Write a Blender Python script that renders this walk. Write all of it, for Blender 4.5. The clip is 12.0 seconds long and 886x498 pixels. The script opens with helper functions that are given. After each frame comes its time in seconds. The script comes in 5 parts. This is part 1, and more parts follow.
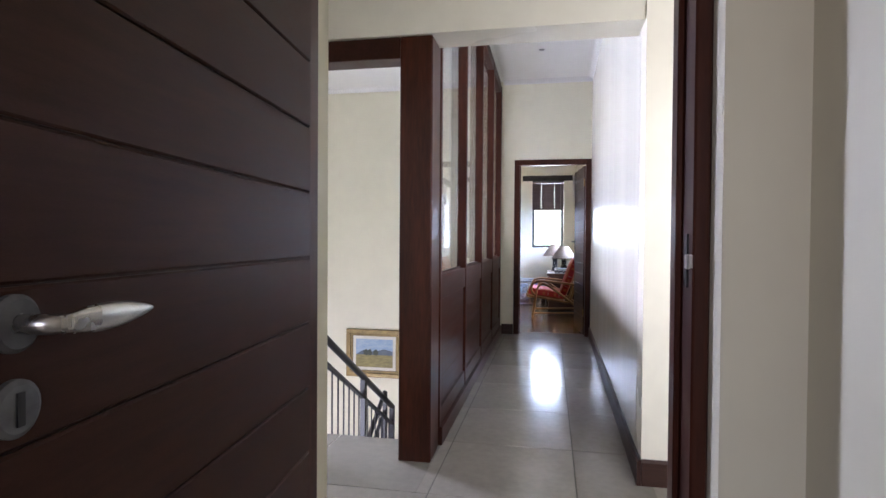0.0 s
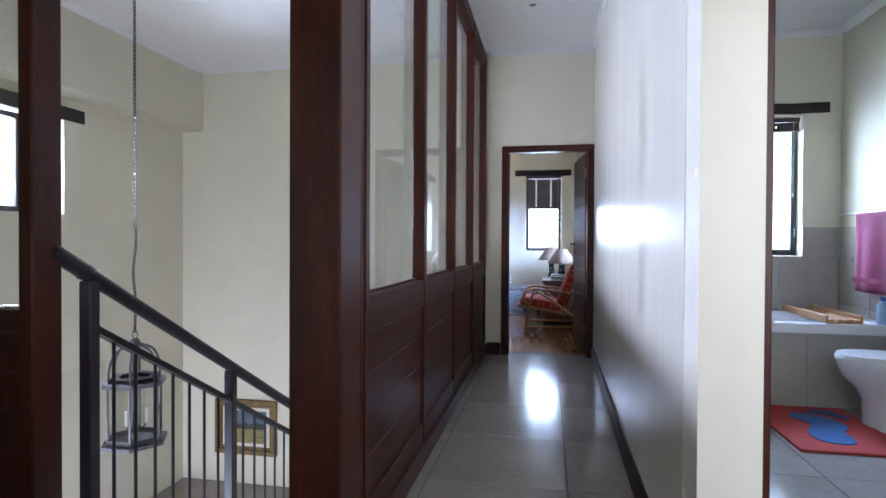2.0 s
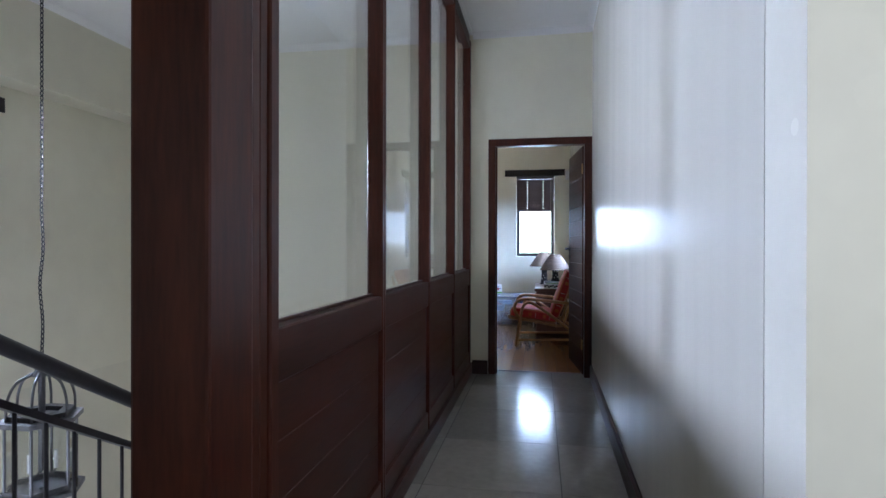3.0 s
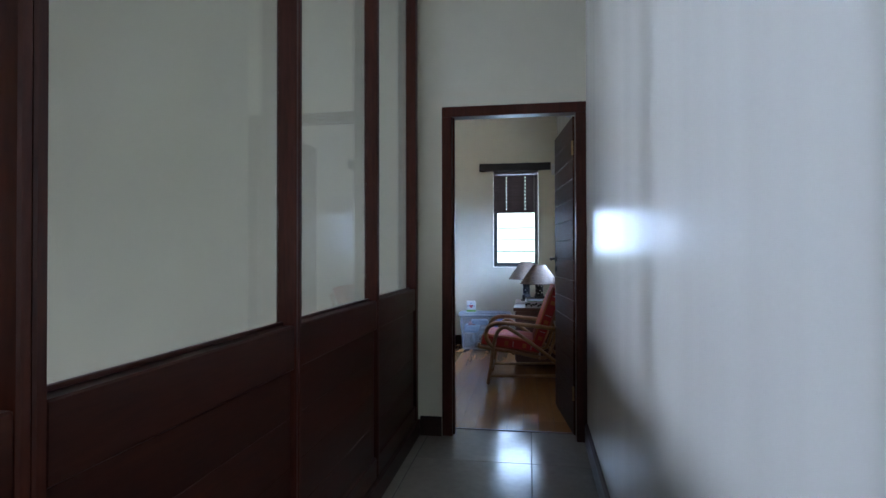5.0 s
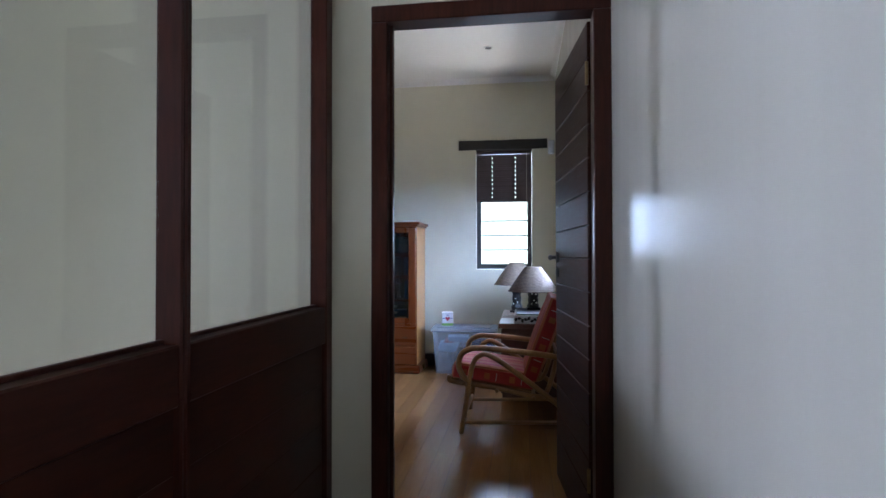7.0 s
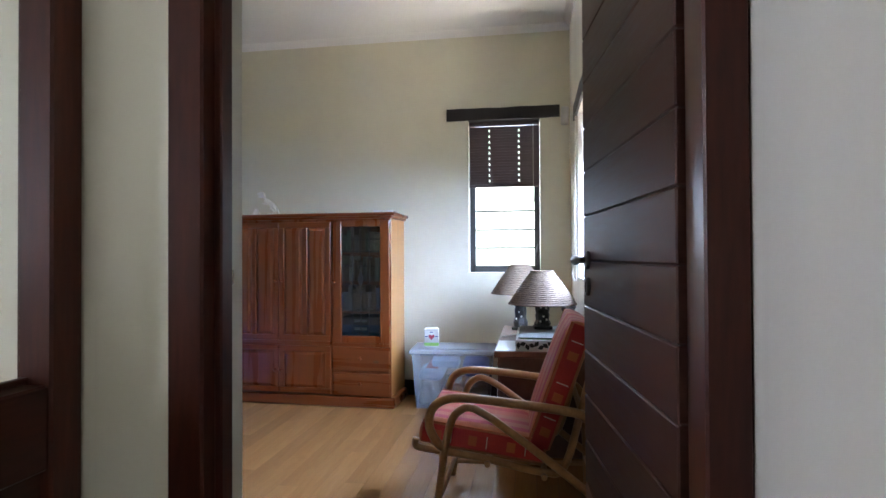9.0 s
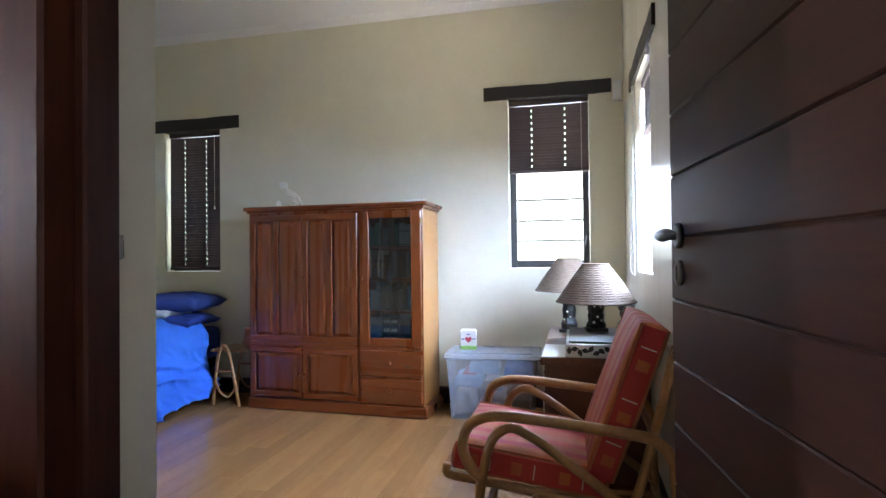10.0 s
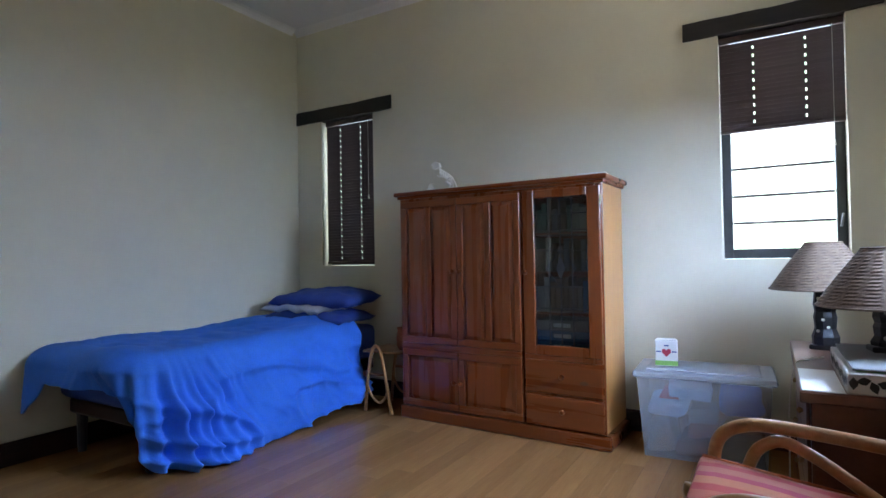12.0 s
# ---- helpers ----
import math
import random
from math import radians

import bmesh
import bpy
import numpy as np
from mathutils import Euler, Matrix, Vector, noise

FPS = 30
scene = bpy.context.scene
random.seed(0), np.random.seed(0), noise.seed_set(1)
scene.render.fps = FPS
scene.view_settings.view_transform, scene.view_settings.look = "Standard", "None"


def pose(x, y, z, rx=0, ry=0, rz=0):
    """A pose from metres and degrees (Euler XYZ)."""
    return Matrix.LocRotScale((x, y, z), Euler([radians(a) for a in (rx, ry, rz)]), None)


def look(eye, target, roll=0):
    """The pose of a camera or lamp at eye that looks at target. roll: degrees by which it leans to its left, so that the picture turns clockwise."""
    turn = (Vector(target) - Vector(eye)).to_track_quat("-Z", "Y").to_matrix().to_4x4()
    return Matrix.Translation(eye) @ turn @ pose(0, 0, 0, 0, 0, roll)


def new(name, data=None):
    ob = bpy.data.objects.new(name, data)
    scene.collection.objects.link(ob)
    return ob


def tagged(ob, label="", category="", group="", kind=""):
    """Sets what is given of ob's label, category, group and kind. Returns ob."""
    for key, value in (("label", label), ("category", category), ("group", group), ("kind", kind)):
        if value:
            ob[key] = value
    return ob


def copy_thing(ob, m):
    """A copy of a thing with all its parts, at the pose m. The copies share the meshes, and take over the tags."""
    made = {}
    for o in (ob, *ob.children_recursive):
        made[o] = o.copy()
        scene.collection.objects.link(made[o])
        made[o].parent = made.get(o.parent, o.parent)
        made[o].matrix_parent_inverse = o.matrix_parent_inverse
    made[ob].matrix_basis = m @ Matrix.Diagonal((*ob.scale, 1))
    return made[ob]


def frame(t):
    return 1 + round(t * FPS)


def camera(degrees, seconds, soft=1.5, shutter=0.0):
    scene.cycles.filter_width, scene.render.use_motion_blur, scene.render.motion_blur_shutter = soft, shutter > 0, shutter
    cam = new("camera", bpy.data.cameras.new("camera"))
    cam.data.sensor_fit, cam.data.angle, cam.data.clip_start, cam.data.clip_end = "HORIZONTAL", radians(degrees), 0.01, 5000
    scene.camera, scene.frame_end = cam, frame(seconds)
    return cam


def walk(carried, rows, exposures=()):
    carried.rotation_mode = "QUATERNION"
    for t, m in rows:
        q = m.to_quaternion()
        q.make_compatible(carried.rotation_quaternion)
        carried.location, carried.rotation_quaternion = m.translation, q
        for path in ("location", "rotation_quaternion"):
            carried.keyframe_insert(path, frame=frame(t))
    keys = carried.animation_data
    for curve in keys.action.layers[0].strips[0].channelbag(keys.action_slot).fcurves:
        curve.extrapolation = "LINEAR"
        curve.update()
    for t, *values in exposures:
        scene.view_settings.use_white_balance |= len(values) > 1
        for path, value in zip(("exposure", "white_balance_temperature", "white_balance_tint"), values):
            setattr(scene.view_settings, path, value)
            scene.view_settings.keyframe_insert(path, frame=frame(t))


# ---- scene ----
# ---- camera and walk ----
cam = camera(77.2, 12.0)
PATH = [
    (0, (0.245, -0.161, 1.136), (-0.135, 1.802, 1.102), 0.4),
    (0.5, (0.258, 0.127, 1.128), (-0.122, 2.09, 1.091), 0.4),
    (1, (0.27, 0.419, 1.135), (-0.112, 2.381, 1.097), 0.3),
    (1.5, (0.288, 0.7, 1.131), (-0.093, 2.663, 1.101), 0.2),
    (2, (0.279, 0.973, 1.13), (-0.095, 2.938, 1.106), 0.3),
    (2.5, (0.266, 1.282, 1.129), (-0.096, 3.249, 1.114), 0.2),
    (3, (0.274, 1.618, 1.13), (-0.073, 3.588, 1.125), 0.1),
    (5, (0.366, 3.072, 1.152), (0.057, 5.048, 1.173), -0.1),
    (5.5, (0.375, 3.430, 1.141), (0.073, 5.407, 1.164), -0.1),
    (6, (0.382, 3.792, 1.139), (0.087, 5.771, 1.163), 0.0),
    (6.5, (0.378, 4.152, 1.133), (0.087, 6.131, 1.158), -0.1),
    (7, (0.394, 4.499, 1.127), (0.105, 6.478, 1.154), -0.1),
    (7.5, (0.418, 4.855, 1.148), (0.133, 6.834, 1.173), -0.1),
    (9.5, (0.391, 5.965, 1.122), (0.033, 7.932, 1.144), -0.55),
    (10, (0.354, 6.160, 1.084), (-0.102, 8.107, 1.112), -0.65),
    (10.5, (0.316, 6.35, 1.057), (-0.256, 8.266, 1.091), -0.7),
    (11, (0.232, 6.515, 1.038), (-0.471, 8.387, 1.075), -0.8),
    (11.5, (0.17, 6.672, 1.032), (-0.688, 8.478, 1.067), -0.9),
    (12, (0.135, 6.813, 1.025), (-0.884, 8.533, 1.06), -1.0),
]
EXPOSURES = [(0.0, 0.9, 6150, 24), (0.5, 0.86, 6050, 22), (1.5, 0.72, 5750, 20), (2.0, 0.50, 5700, 21), (3.0, 0.08, 5600, 17), (5.0, -0.42, 5500, 14), (6.5, -0.38, 5600, 17), (7.5, -0.18, 5850, 17),
             (9.5, 0.52, 6450, 17), (10.5, 0.6, 6500, 16), (11.0, 0.46, 6450, 16), (12.0, 0.04, 6200, 16)]
walk(cam, [(t, look(eye, target, roll)) for t, eye, target, roll in PATH], EXPOSURES)

# ---- world and light ----
world = bpy.data.worlds.new("world")
scene.world = world
world.use_nodes = True
wn = world.node_tree.nodes
sky = wn.new("ShaderNodeTexSky")
sky.sky_type = "NISHITA"
sky.sun_disc = False
sky.sun_elevation, sky.sun_rotation = radians(58), radians(190)
world.node_tree.links.new(sky.outputs["Color"], wn["Background"].inputs["Color"])
wn["Background"].inputs["Strength"].default_value = 0.12

sun = new("sun", bpy.data.lights.new("sun", "SUN"))
sun.data.energy, sun.data.angle, sun.data.color = 3.0, radians(0.5), (1.0, 0.95, 0.88)
sun.matrix_world = pose(0, 0, 12, 32, 0, 10)


def daylight(name, at, turn, width, height, watts, tint=(0.86, 0.93, 1.0)):
    """Area lamp shining in through one opening, for sky light unless noted."""
    lamp = new(name, bpy.data.lights.new(name, "AREA"))
    lamp.data.shape, lamp.data.size, lamp.data.size_y = "RECTANGLE", width, height
    lamp.data.energy, lamp.data.color = watts, tint
    lamp.matrix_world = pose(*at, *turn)
    return lamp


SKYTINT = (0.57, 0.72, 1.0)
daylight("daylight_back_window", (0.19, 10.85, 1.9), (-74, 0, 0), 1.5, 1.5, 150, SKYTINT)
daylight("daylight_side_window", (1.75, 8.62, 2.16), (0, 70, 0), 1.3, 4.6, 2100, (0.47, 0.66, 1.0))
# two added lamps aimed upwards, standing in for bounce off sunlit ground
daylight("daylight_side_ground", (1.65, 9.16, 0.10), (0, 128, 0), 1.2, 1.8, 300, (1.0, 0.93, 0.80))
daylight("daylight_back_ground", (0.19, 11.1, 0.10), (-128, 0, 0), 1.4, 1.2, 120, (1.0, 0.93, 0.80))
daylight("daylight_head_window", (-2.75, 10.85, 1.85), (-76, 0, 0), 1.2, 1.5, 45, SKYTINT)
daylight("daylight_bath_window", (2.0, 6.65, 1.95), (-76, 0, 0), 1.5, 1.5, 120, SKYTINT)
daylight("daylight_stair_window", (-4.70, 5.48, 2.05), (0, -82, 0), 1.5, 2.2, 1700, (0.74, 0.83, 1.0))
# added fill under the landing, in place of the lower hall's unseen windows
daylight("daylight_hall_below", (-2.65, 2.50, -1.45), (90, 0, 0), 1.5, 1.5, 64, (0.84, 0.89, 1.0))
daylight("daylight_study_window", (-0.9, -2.72, 1.5), (90, 0, 0), 2.2, 1.5, 13, (0.92, 0.90, 0.95))
daylight("daylight_lobby_window", (1.27, 0.70, 1.5), (90, 0, 0), 0.7, 1.5, 28, (0.92, 0.96, 0.92))


# ---- materials ----
def material(name, colours, rough=0.5, scale=6.0, stretch=(1, 1, 1), bump=0.1, metal=0.0, coarse=0.6, spec=0.5, fine=60.0, coat=0.0):
    """Two colours mixed by a coarse and a fine noise, with relief and uneven gloss."""
    m = bpy.data.materials.new(name)
    m.use_nodes = True
    n, l = m.node_tree.nodes, m.node_tree.links
    b = n["Principled BSDF"]
    tc, mp = n.new("ShaderNodeTexCoord"), n.new("ShaderNodeMapping")
    mp.inputs["Scale"].default_value = stretch
    l.new(tc.outputs["Object"], mp.inputs["Vector"])
    n1, n2 = n.new("ShaderNodeTexNoise"), n.new("ShaderNodeTexNoise")
    for node, s, d in ((n1, scale, 3.0), (n2, fine, 4.0)):
        node.inputs["Scale"].default_value, node.inputs["Detail"].default_value = s, d
        l.new(mp.outputs["Vector"], node.inputs["Vector"])
    add = n.new("ShaderNodeMix")
    add.data_type = "FLOAT"
    add.inputs[0].default_value = 1 - coarse
    l.new(n1.outputs["Fac"], add.inputs[2])
    l.new(n2.outputs["Fac"], add.inputs[3])
    ramp = n.new("ShaderNodeValToRGB")
    ramp.color_ramp.elements[0].position, ramp.color_ramp.elements[1].position = 0.32, 0.68
    ramp.color_ramp.elements[0].color = (*colours[0], 1)
    ramp.color_ramp.elements[1].color = (*colours[1], 1)
    l.new(add.outputs[0], ramp.inputs["Fac"])
    info, vary = n.new("ShaderNodeObjectInfo"), n.new("ShaderNodeMapRange")
    vary.inputs["To Min"].default_value, vary.inputs["To Max"].default_value = 0.9, 1.1
    l.new(info.outputs["Random"], vary.inputs["Value"])
    tone = n.new("ShaderNodeHueSaturation")
    l.new(vary.outputs["Result"], tone.inputs["Value"])
    l.new(ramp.outputs["Color"], tone.inputs["Color"])
    l.new(tone.outputs["Color"], b.inputs["Base Color"])
    rr = n.new("ShaderNodeMapRange")
    rr.inputs["To Min"].default_value, rr.inputs["To Max"].default_value = rough * 0.82, min(1, rough * 1.18)
    l.new(n1.outputs["Fac"], rr.inputs["Value"])
    l.new(rr.outputs["Result"], b.inputs["Roughness"])
    b.inputs["Metallic"].default_value = metal
    b.inputs["Specular IOR Level"].default_value = spec
    b.inputs["Coat Weight"].default_value = coat
    if bump:
        bp = n.new("ShaderNodeBump")
        bp.inputs["Strength"].default_value, bp.inputs["Distance"].default_value = bump, 0.004
        l.new(add.outputs[0], bp.inputs["Height"])
        l.new(bp.outputs["Normal"], b.inputs["Normal"])
    return m


def glass_material(name, tint=(0.97, 0.98, 0.97), base=0.05):
    """Thin clear glass: gloss grows towards grazing view."""
    m = bpy.data.materials.new(name)
    m.use_nodes = True
    n, l = m.node_tree.nodes, m.node_tree.links
    n.remove(n["Principled BSDF"])
    t, g, mix = n.new("ShaderNodeBsdfTransparent"), n.new("ShaderNodeBsdfGlossy"), n.new("ShaderNodeMixShader")
    t.inputs["Color"].default_value = (*tint, 1)
    g.inputs["Roughness"].default_value = 0.02
    lw, pw, mr = n.new("ShaderNodeLayerWeight"), n.new("ShaderNodeMath"), n.new("ShaderNodeMapRange")
    lw.inputs["Blend"].default_value = 0.5
    pw.operation = "POWER"
    pw.inputs[1].default_value = 4.0
    l.new(lw.outputs["Facing"], pw.inputs[0])
    mr.inputs["To Min"].default_value, mr.inputs["To Max"].default_value = base, 0.75
    l.new(pw.outputs[0], mr.inputs["Value"])
    l.new(mr.outputs["Result"], mix.inputs["Fac"])
    l.new(t.outputs[0], mix.inputs[1])
    l.new(g.outputs[0], mix.inputs[2])
    l.new(mix.outputs[0], n["Material Output"].inputs["Surface"])
    return m


def striped(name, bands, axis, period, rough=0.85):
    """Woven cloth with bands of colour across one axis."""
    m = material(name, ((0.5, 0.5, 0.5), (0.6, 0.6, 0.6)), rough, 40, bump=0.35, fine=260)
    n, l = m.node_tree.nodes, m.node_tree.links
    tc, sp = n.new("ShaderNodeTexCoord"), n.new("ShaderNodeSeparateXYZ")
    l.new(tc.outputs["Object"], sp.inputs[0])
    mu, fr, ramp = n.new("ShaderNodeMath"), n.new("ShaderNodeMath"), n.new("ShaderNodeValToRGB")
    mu.operation, fr.operation = "MULTIPLY", "FRACT"
    mu.inputs[1].default_value = 1 / period
    l.new(sp.outputs[axis], mu.inputs[0])
    l.new(mu.outputs[0], fr.inputs[0])
    l.new(fr.outputs[0], ramp.inputs["Fac"])
    cr = ramp.color_ramp
    cr.interpolation = "CONSTANT"
    for i, (p, c) in enumerate(bands):
        e = cr.elements[i] if i < 2 else cr.elements.new(p)
        e.position, e.color = p, (*c, 1)
    mixc = n.new("ShaderNodeMix")
    mixc.data_type, mixc.blend_type = "RGBA", "MULTIPLY"
    mixc.inputs[0].default_value = 0.6
    tone = next(x for x in n if x.bl_idname == "ShaderNodeHueSaturation")
    l.new(ramp.outputs["Color"], mixc.inputs[6])
    l.new(tone.outputs["Color"], mixc.inputs[7])
    bc = n.new("ShaderNodeBrightContrast")
    l.new(mixc.outputs[2], bc.inputs["Color"])
    l.new(bc.outputs["Color"], n["Principled BSDF"].inputs["Base Color"])
    return m


PAINT = material("cream_paint", ((0.68, 0.645, 0.545), (0.74, 0.705, 0.60)), 0.27, 1.3, bump=0.2, fine=9, coarse=0.5, spec=0.10)
PAINT_TROWELLED = material("trowelled_cream_paint", ((0.67, 0.635, 0.54), (0.75, 0.715, 0.61)), 0.23, 1.5, (1.7, 1.7, 0.07), bump=0.55, fine=7, coarse=0.75, spec=0.058)
PAINT_MATT = material("matt_cream_paint", ((0.66, 0.622, 0.485), (0.72, 0.682, 0.535)), 0.55, 1.3, bump=0.08, fine=7, coarse=0.65, spec=0.3)
PAINT_WHITE = material("white_ceiling_paint", ((0.76, 0.75, 0.73), (0.80, 0.79, 0.77)), 0.7, 1.5, bump=0.05)
DARKWOOD = material("dark_stained_wood", ((0.026, 0.012, 0.009), (0.050, 0.022, 0.015)), 0.45, 4, (1, 1, 14), 0.12, spec=0.3)
DARKPLANK = material("dark_plank_wood", ((0.036, 0.0135, 0.0085), (0.064, 0.025, 0.0160)), 0.46, 3, (2.5, 2.5, 26), 0.12, spec=0.12)
MAHOGANY = material("mahogany_wood", ((0.026, 0.0068, 0.0042), (0.074, 0.019, 0.0095)), 0.36, 2.2, (7, 7, 0.8), 0.06, spec=0.24, fine=14)
MAHOGANY_FLAT = material("mahogany_boards", ((0.024, 0.0068, 0.0045), (0.056, 0.0155, 0.0085)), 0.40, 2.2, (7, 0.8, 7), 0.06, spec=0.24, fine=14)
BEAM = material("black_stained_timber", ((0.012, 0.010, 0.010), (0.030, 0.024, 0.022)), 0.6, 3, (1, 1, 10), 0.4)
TILE = material("grey_floor_tile", ((0.225, 0.205, 0.175), (0.315, 0.290, 0.250)), 0.15, 2.2, bump=0.05, fine=24, coarse=0.7, spec=0.26)
GROUT = material("dark_grout", ((0.07, 0.065, 0.06), (0.11, 0.10, 0.09)), 0.9, 20)
WALLTILE = material("beige_wall_tile", ((0.36, 0.33, 0.27), (0.44, 0.41, 0.34)), 0.3, 3, bump=0.04)
LAMINATE = material("honey_laminate", ((0.305, 0.147, 0.052), (0.380, 0.195, 0.073)), 0.17, 1.6, (11, 0.7, 1), 0.03, fine=12)
PINE = material("orange_pine", ((0.168, 0.036, 0.0072), (0.222, 0.052, 0.0102)), 0.28, 1.4, (16, 16, 0.7), 0.04, coat=0.22, fine=5, coarse=0.55)
PINE_FLAT = material("orange_pine_rails", ((0.168, 0.036, 0.0072), (0.222, 0.052, 0.0102)), 0.28, 1.4, (0.7, 16, 16), 0.04, coat=0.22, fine=5, coarse=0.55)
# same pine made paler: window light on the unit's east side, put into colour
PINE_WINDOW_LIT = material("window_lit_pine_side", ((0.44, 0.19, 0.05), (0.56, 0.27, 0.085)), 0.30, 2.5, (12, 12, 0.9), 0.07, coat=0.2)
BROWNWOOD = material("brown_wood", ((0.085, 0.032, 0.016), (0.15, 0.060, 0.030)), 0.35, 3, (8, 1, 8), 0.08)
RATTAN = material("cane", ((0.30, 0.135, 0.045), (0.47, 0.245, 0.095)), 0.35, 14, bump=0.2, fine=70)
METAL = material("black_painted_steel", ((0.014, 0.014, 0.018), (0.028, 0.028, 0.034)), 0.42, 12, bump=0.08)
PEWTER = material("grey_zinc", ((0.10, 0.10, 0.105), (0.20, 0.20, 0.205)), 0.5, 18, bump=0.2, metal=0.6)
CHROME = material("satin_steel", ((0.55, 0.54, 0.52), (0.66, 0.65, 0.63)), 0.28, 20, metal=1.0, bump=0.03)
BRASS = material("old_brass", ((0.30, 0.20, 0.10), (0.42, 0.30, 0.16)), 0.4, 20, metal=1.0)
ALU = material("dark_window_frame", ((0.030, 0.032, 0.034), (0.05, 0.052, 0.055)), 0.45, 10, bump=0.05)
SLAT = material("brown_blind_slat", ((0.062, 0.042, 0.040), (0.110, 0.078, 0.074)), 0.45, 4, (1, 8, 8), 0.1)
CORD = material("pale_cord", ((0.55, 0.52, 0.46), (0.68, 0.65, 0.58)), 0.8, 60)
BLUE = material("blue_cotton", ((0.024, 0.150, 0.62), (0.044, 0.205, 0.76)), 0.85, 5, bump=0.3, fine=140)
NAVY = material("navy_cotton", ((0.016, 0.040, 0.20), (0.030, 0.070, 0.30)), 0.85, 6, bump=0.3, fine=140)
LINEN = material("white_linen", ((0.62, 0.62, 0.63), (0.72, 0.72, 0.72)), 0.9, 8, bump=0.25, fine=140)
PORCELAIN = material("white_porcelain", ((0.78, 0.78, 0.77), (0.82, 0.82, 0.81)), 0.12, 5, bump=0.0, spec=0.6)
PLASTICW = material("white_plastic", ((0.68, 0.68, 0.66), (0.74, 0.74, 0.72)), 0.4, 10, bump=0.02)
MAGENTA = material("magenta_towelling", ((0.115, 0.006, 0.034), (0.195, 0.012, 0.060)), 0.95, 20, bump=0.7, fine=220)
REDPILE = material("red_pile", ((0.36, 0.030, 0.020), (0.50, 0.055, 0.035)), 0.95, 14, bump=0.8, fine=190)
BLUEPILE = material("blue_pile", ((0.035, 0.105, 0.27), (0.065, 0.165, 0.38)), 0.95, 14, bump=0.8, fine=190)
NAVYPILE = material("navy_pile", ((0.02, 0.04, 0.12), (0.04, 0.07, 0.18)), 0.95, 14, bump=0.8, fine=190)
WICKER = material("woven_grass", ((0.070, 0.043, 0.028), (0.185, 0.122, 0.078)), 0.85, 46, (1, 1, 2.2), bump=0.6, fine=120)
BLACKWOOD = material("carved_black_wood", ((0.008, 0.008, 0.009), (0.025, 0.022, 0.022)), 0.4, 12, bump=0.4)
BONE = material("pale_plywood", ((0.84, 0.81, 0.72), (0.90, 0.88, 0.80)), 0.7, 16)
PAPER = material("white_paper", ((0.70, 0.70, 0.68), (0.76, 0.76, 0.74)), 0.7, 10)
GILT = material("dull_gilt", ((0.13, 0.085, 0.030), (0.27, 0.19, 0.075)), 0.45, 16, bump=0.4, metal=0.5)
MOUNT = material("cream_mount", ((0.58, 0.55, 0.46), (0.66, 0.63, 0.54)), 0.8, 10)
SKYBLUE = material("painted_sky", ((0.16, 0.27, 0.44), (0.40, 0.47, 0.52)), 0.6, 9, (1, 1, 3))
HILLS = material("painted_hills", ((0.06, 0.09, 0.14), (0.12, 0.15, 0.18)), 0.6, 12)
FIELD = material("painted_field", ((0.16, 0.13, 0.04), (0.34, 0.28, 0.10)), 0.6, 14, (1, 1, 4))
DARKPAINT = material("painted_trees", ((0.02, 0.03, 0.02), (0.05, 0.06, 0.04)), 0.6, 14)
GREENPRINT = material("green_print", ((0.22, 0.45, 0.10), (0.30, 0.55, 0.14)), 0.6, 10)
REDPRINT = material("red_print", ((0.40, 0.04, 0.07), (0.48, 0.06, 0.09)), 0.6, 10)
BLUEPLASTIC = material("blue_plastic", ((0.03, 0.14, 0.42), (0.05, 0.20, 0.52)), 0.35, 10)
PALEBLUE = material("pale_blue_plastic", ((0.28, 0.42, 0.62), (0.36, 0.50, 0.68)), 0.35, 10)
TERRA = material("clay_red", ((0.32, 0.10, 0.05), (0.42, 0.15, 0.08)), 0.7, 14)
TEAKLIGHT = material("teak_slat", ((0.38, 0.20, 0.08), (0.52, 0.30, 0.13)), 0.5, 5, (1, 9, 9), 0.1)
BOOKS = [material("book_cloth_%s" % n, (tuple(v * 0.8 for v in c), c), 0.7, 12) for n, c in
         (("grey", (0.20, 0.20, 0.19)), ("green", (0.06, 0.12, 0.08)), ("brown", (0.16, 0.09, 0.05)), ("blue", (0.03, 0.12, 0.26)), ("cream", (0.42, 0.38, 0.30)))]
GLASS = glass_material("clear_glass")
LEADED = glass_material("smoky_glass", (0.72, 0.76, 0.76), 0.06)
LEAD = material("lead_came", ((0.03, 0.03, 0.032), (0.06, 0.06, 0.062)), 0.5, 20, metal=0.6)
CUSHION = striped("striped_cushion_cloth", ((0.0, (0.50, 0.055, 0.045)), (0.14, (0.60, 0.20, 0.09)), (0.30, (0.46, 0.055, 0.085)),
                  (0.40, (0.53, 0.17, 0.11)), (0.54, (0.47, 0.060, 0.060)), (0.66, (0.53, 0.17, 0.10)), (0.80, (0.56, 0.13, 0.07))), 1, 0.31)
CUSHION_EDGE = material("red_cushion_cloth", ((0.36, 0.022, 0.020), (0.48, 0.045, 0.035)), 0.85, 7, bump=0.4, fine=200)
OCHRE = material("ochre_cloth", ((0.44, 0.105, 0.03), (0.52, 0.150, 0.05)), 0.85, 9, bump=0.4, fine=200)
BIN = bpy.data.materials.new("clear_bin_plastic")
BIN.use_nodes = True
BIN.node_tree.nodes["Principled BSDF"].inputs["Base Color"].default_value = (0.66, 0.72, 0.80, 1)
BIN.node_tree.nodes["Principled BSDF"].inputs["Roughness"].default_value = 0.3
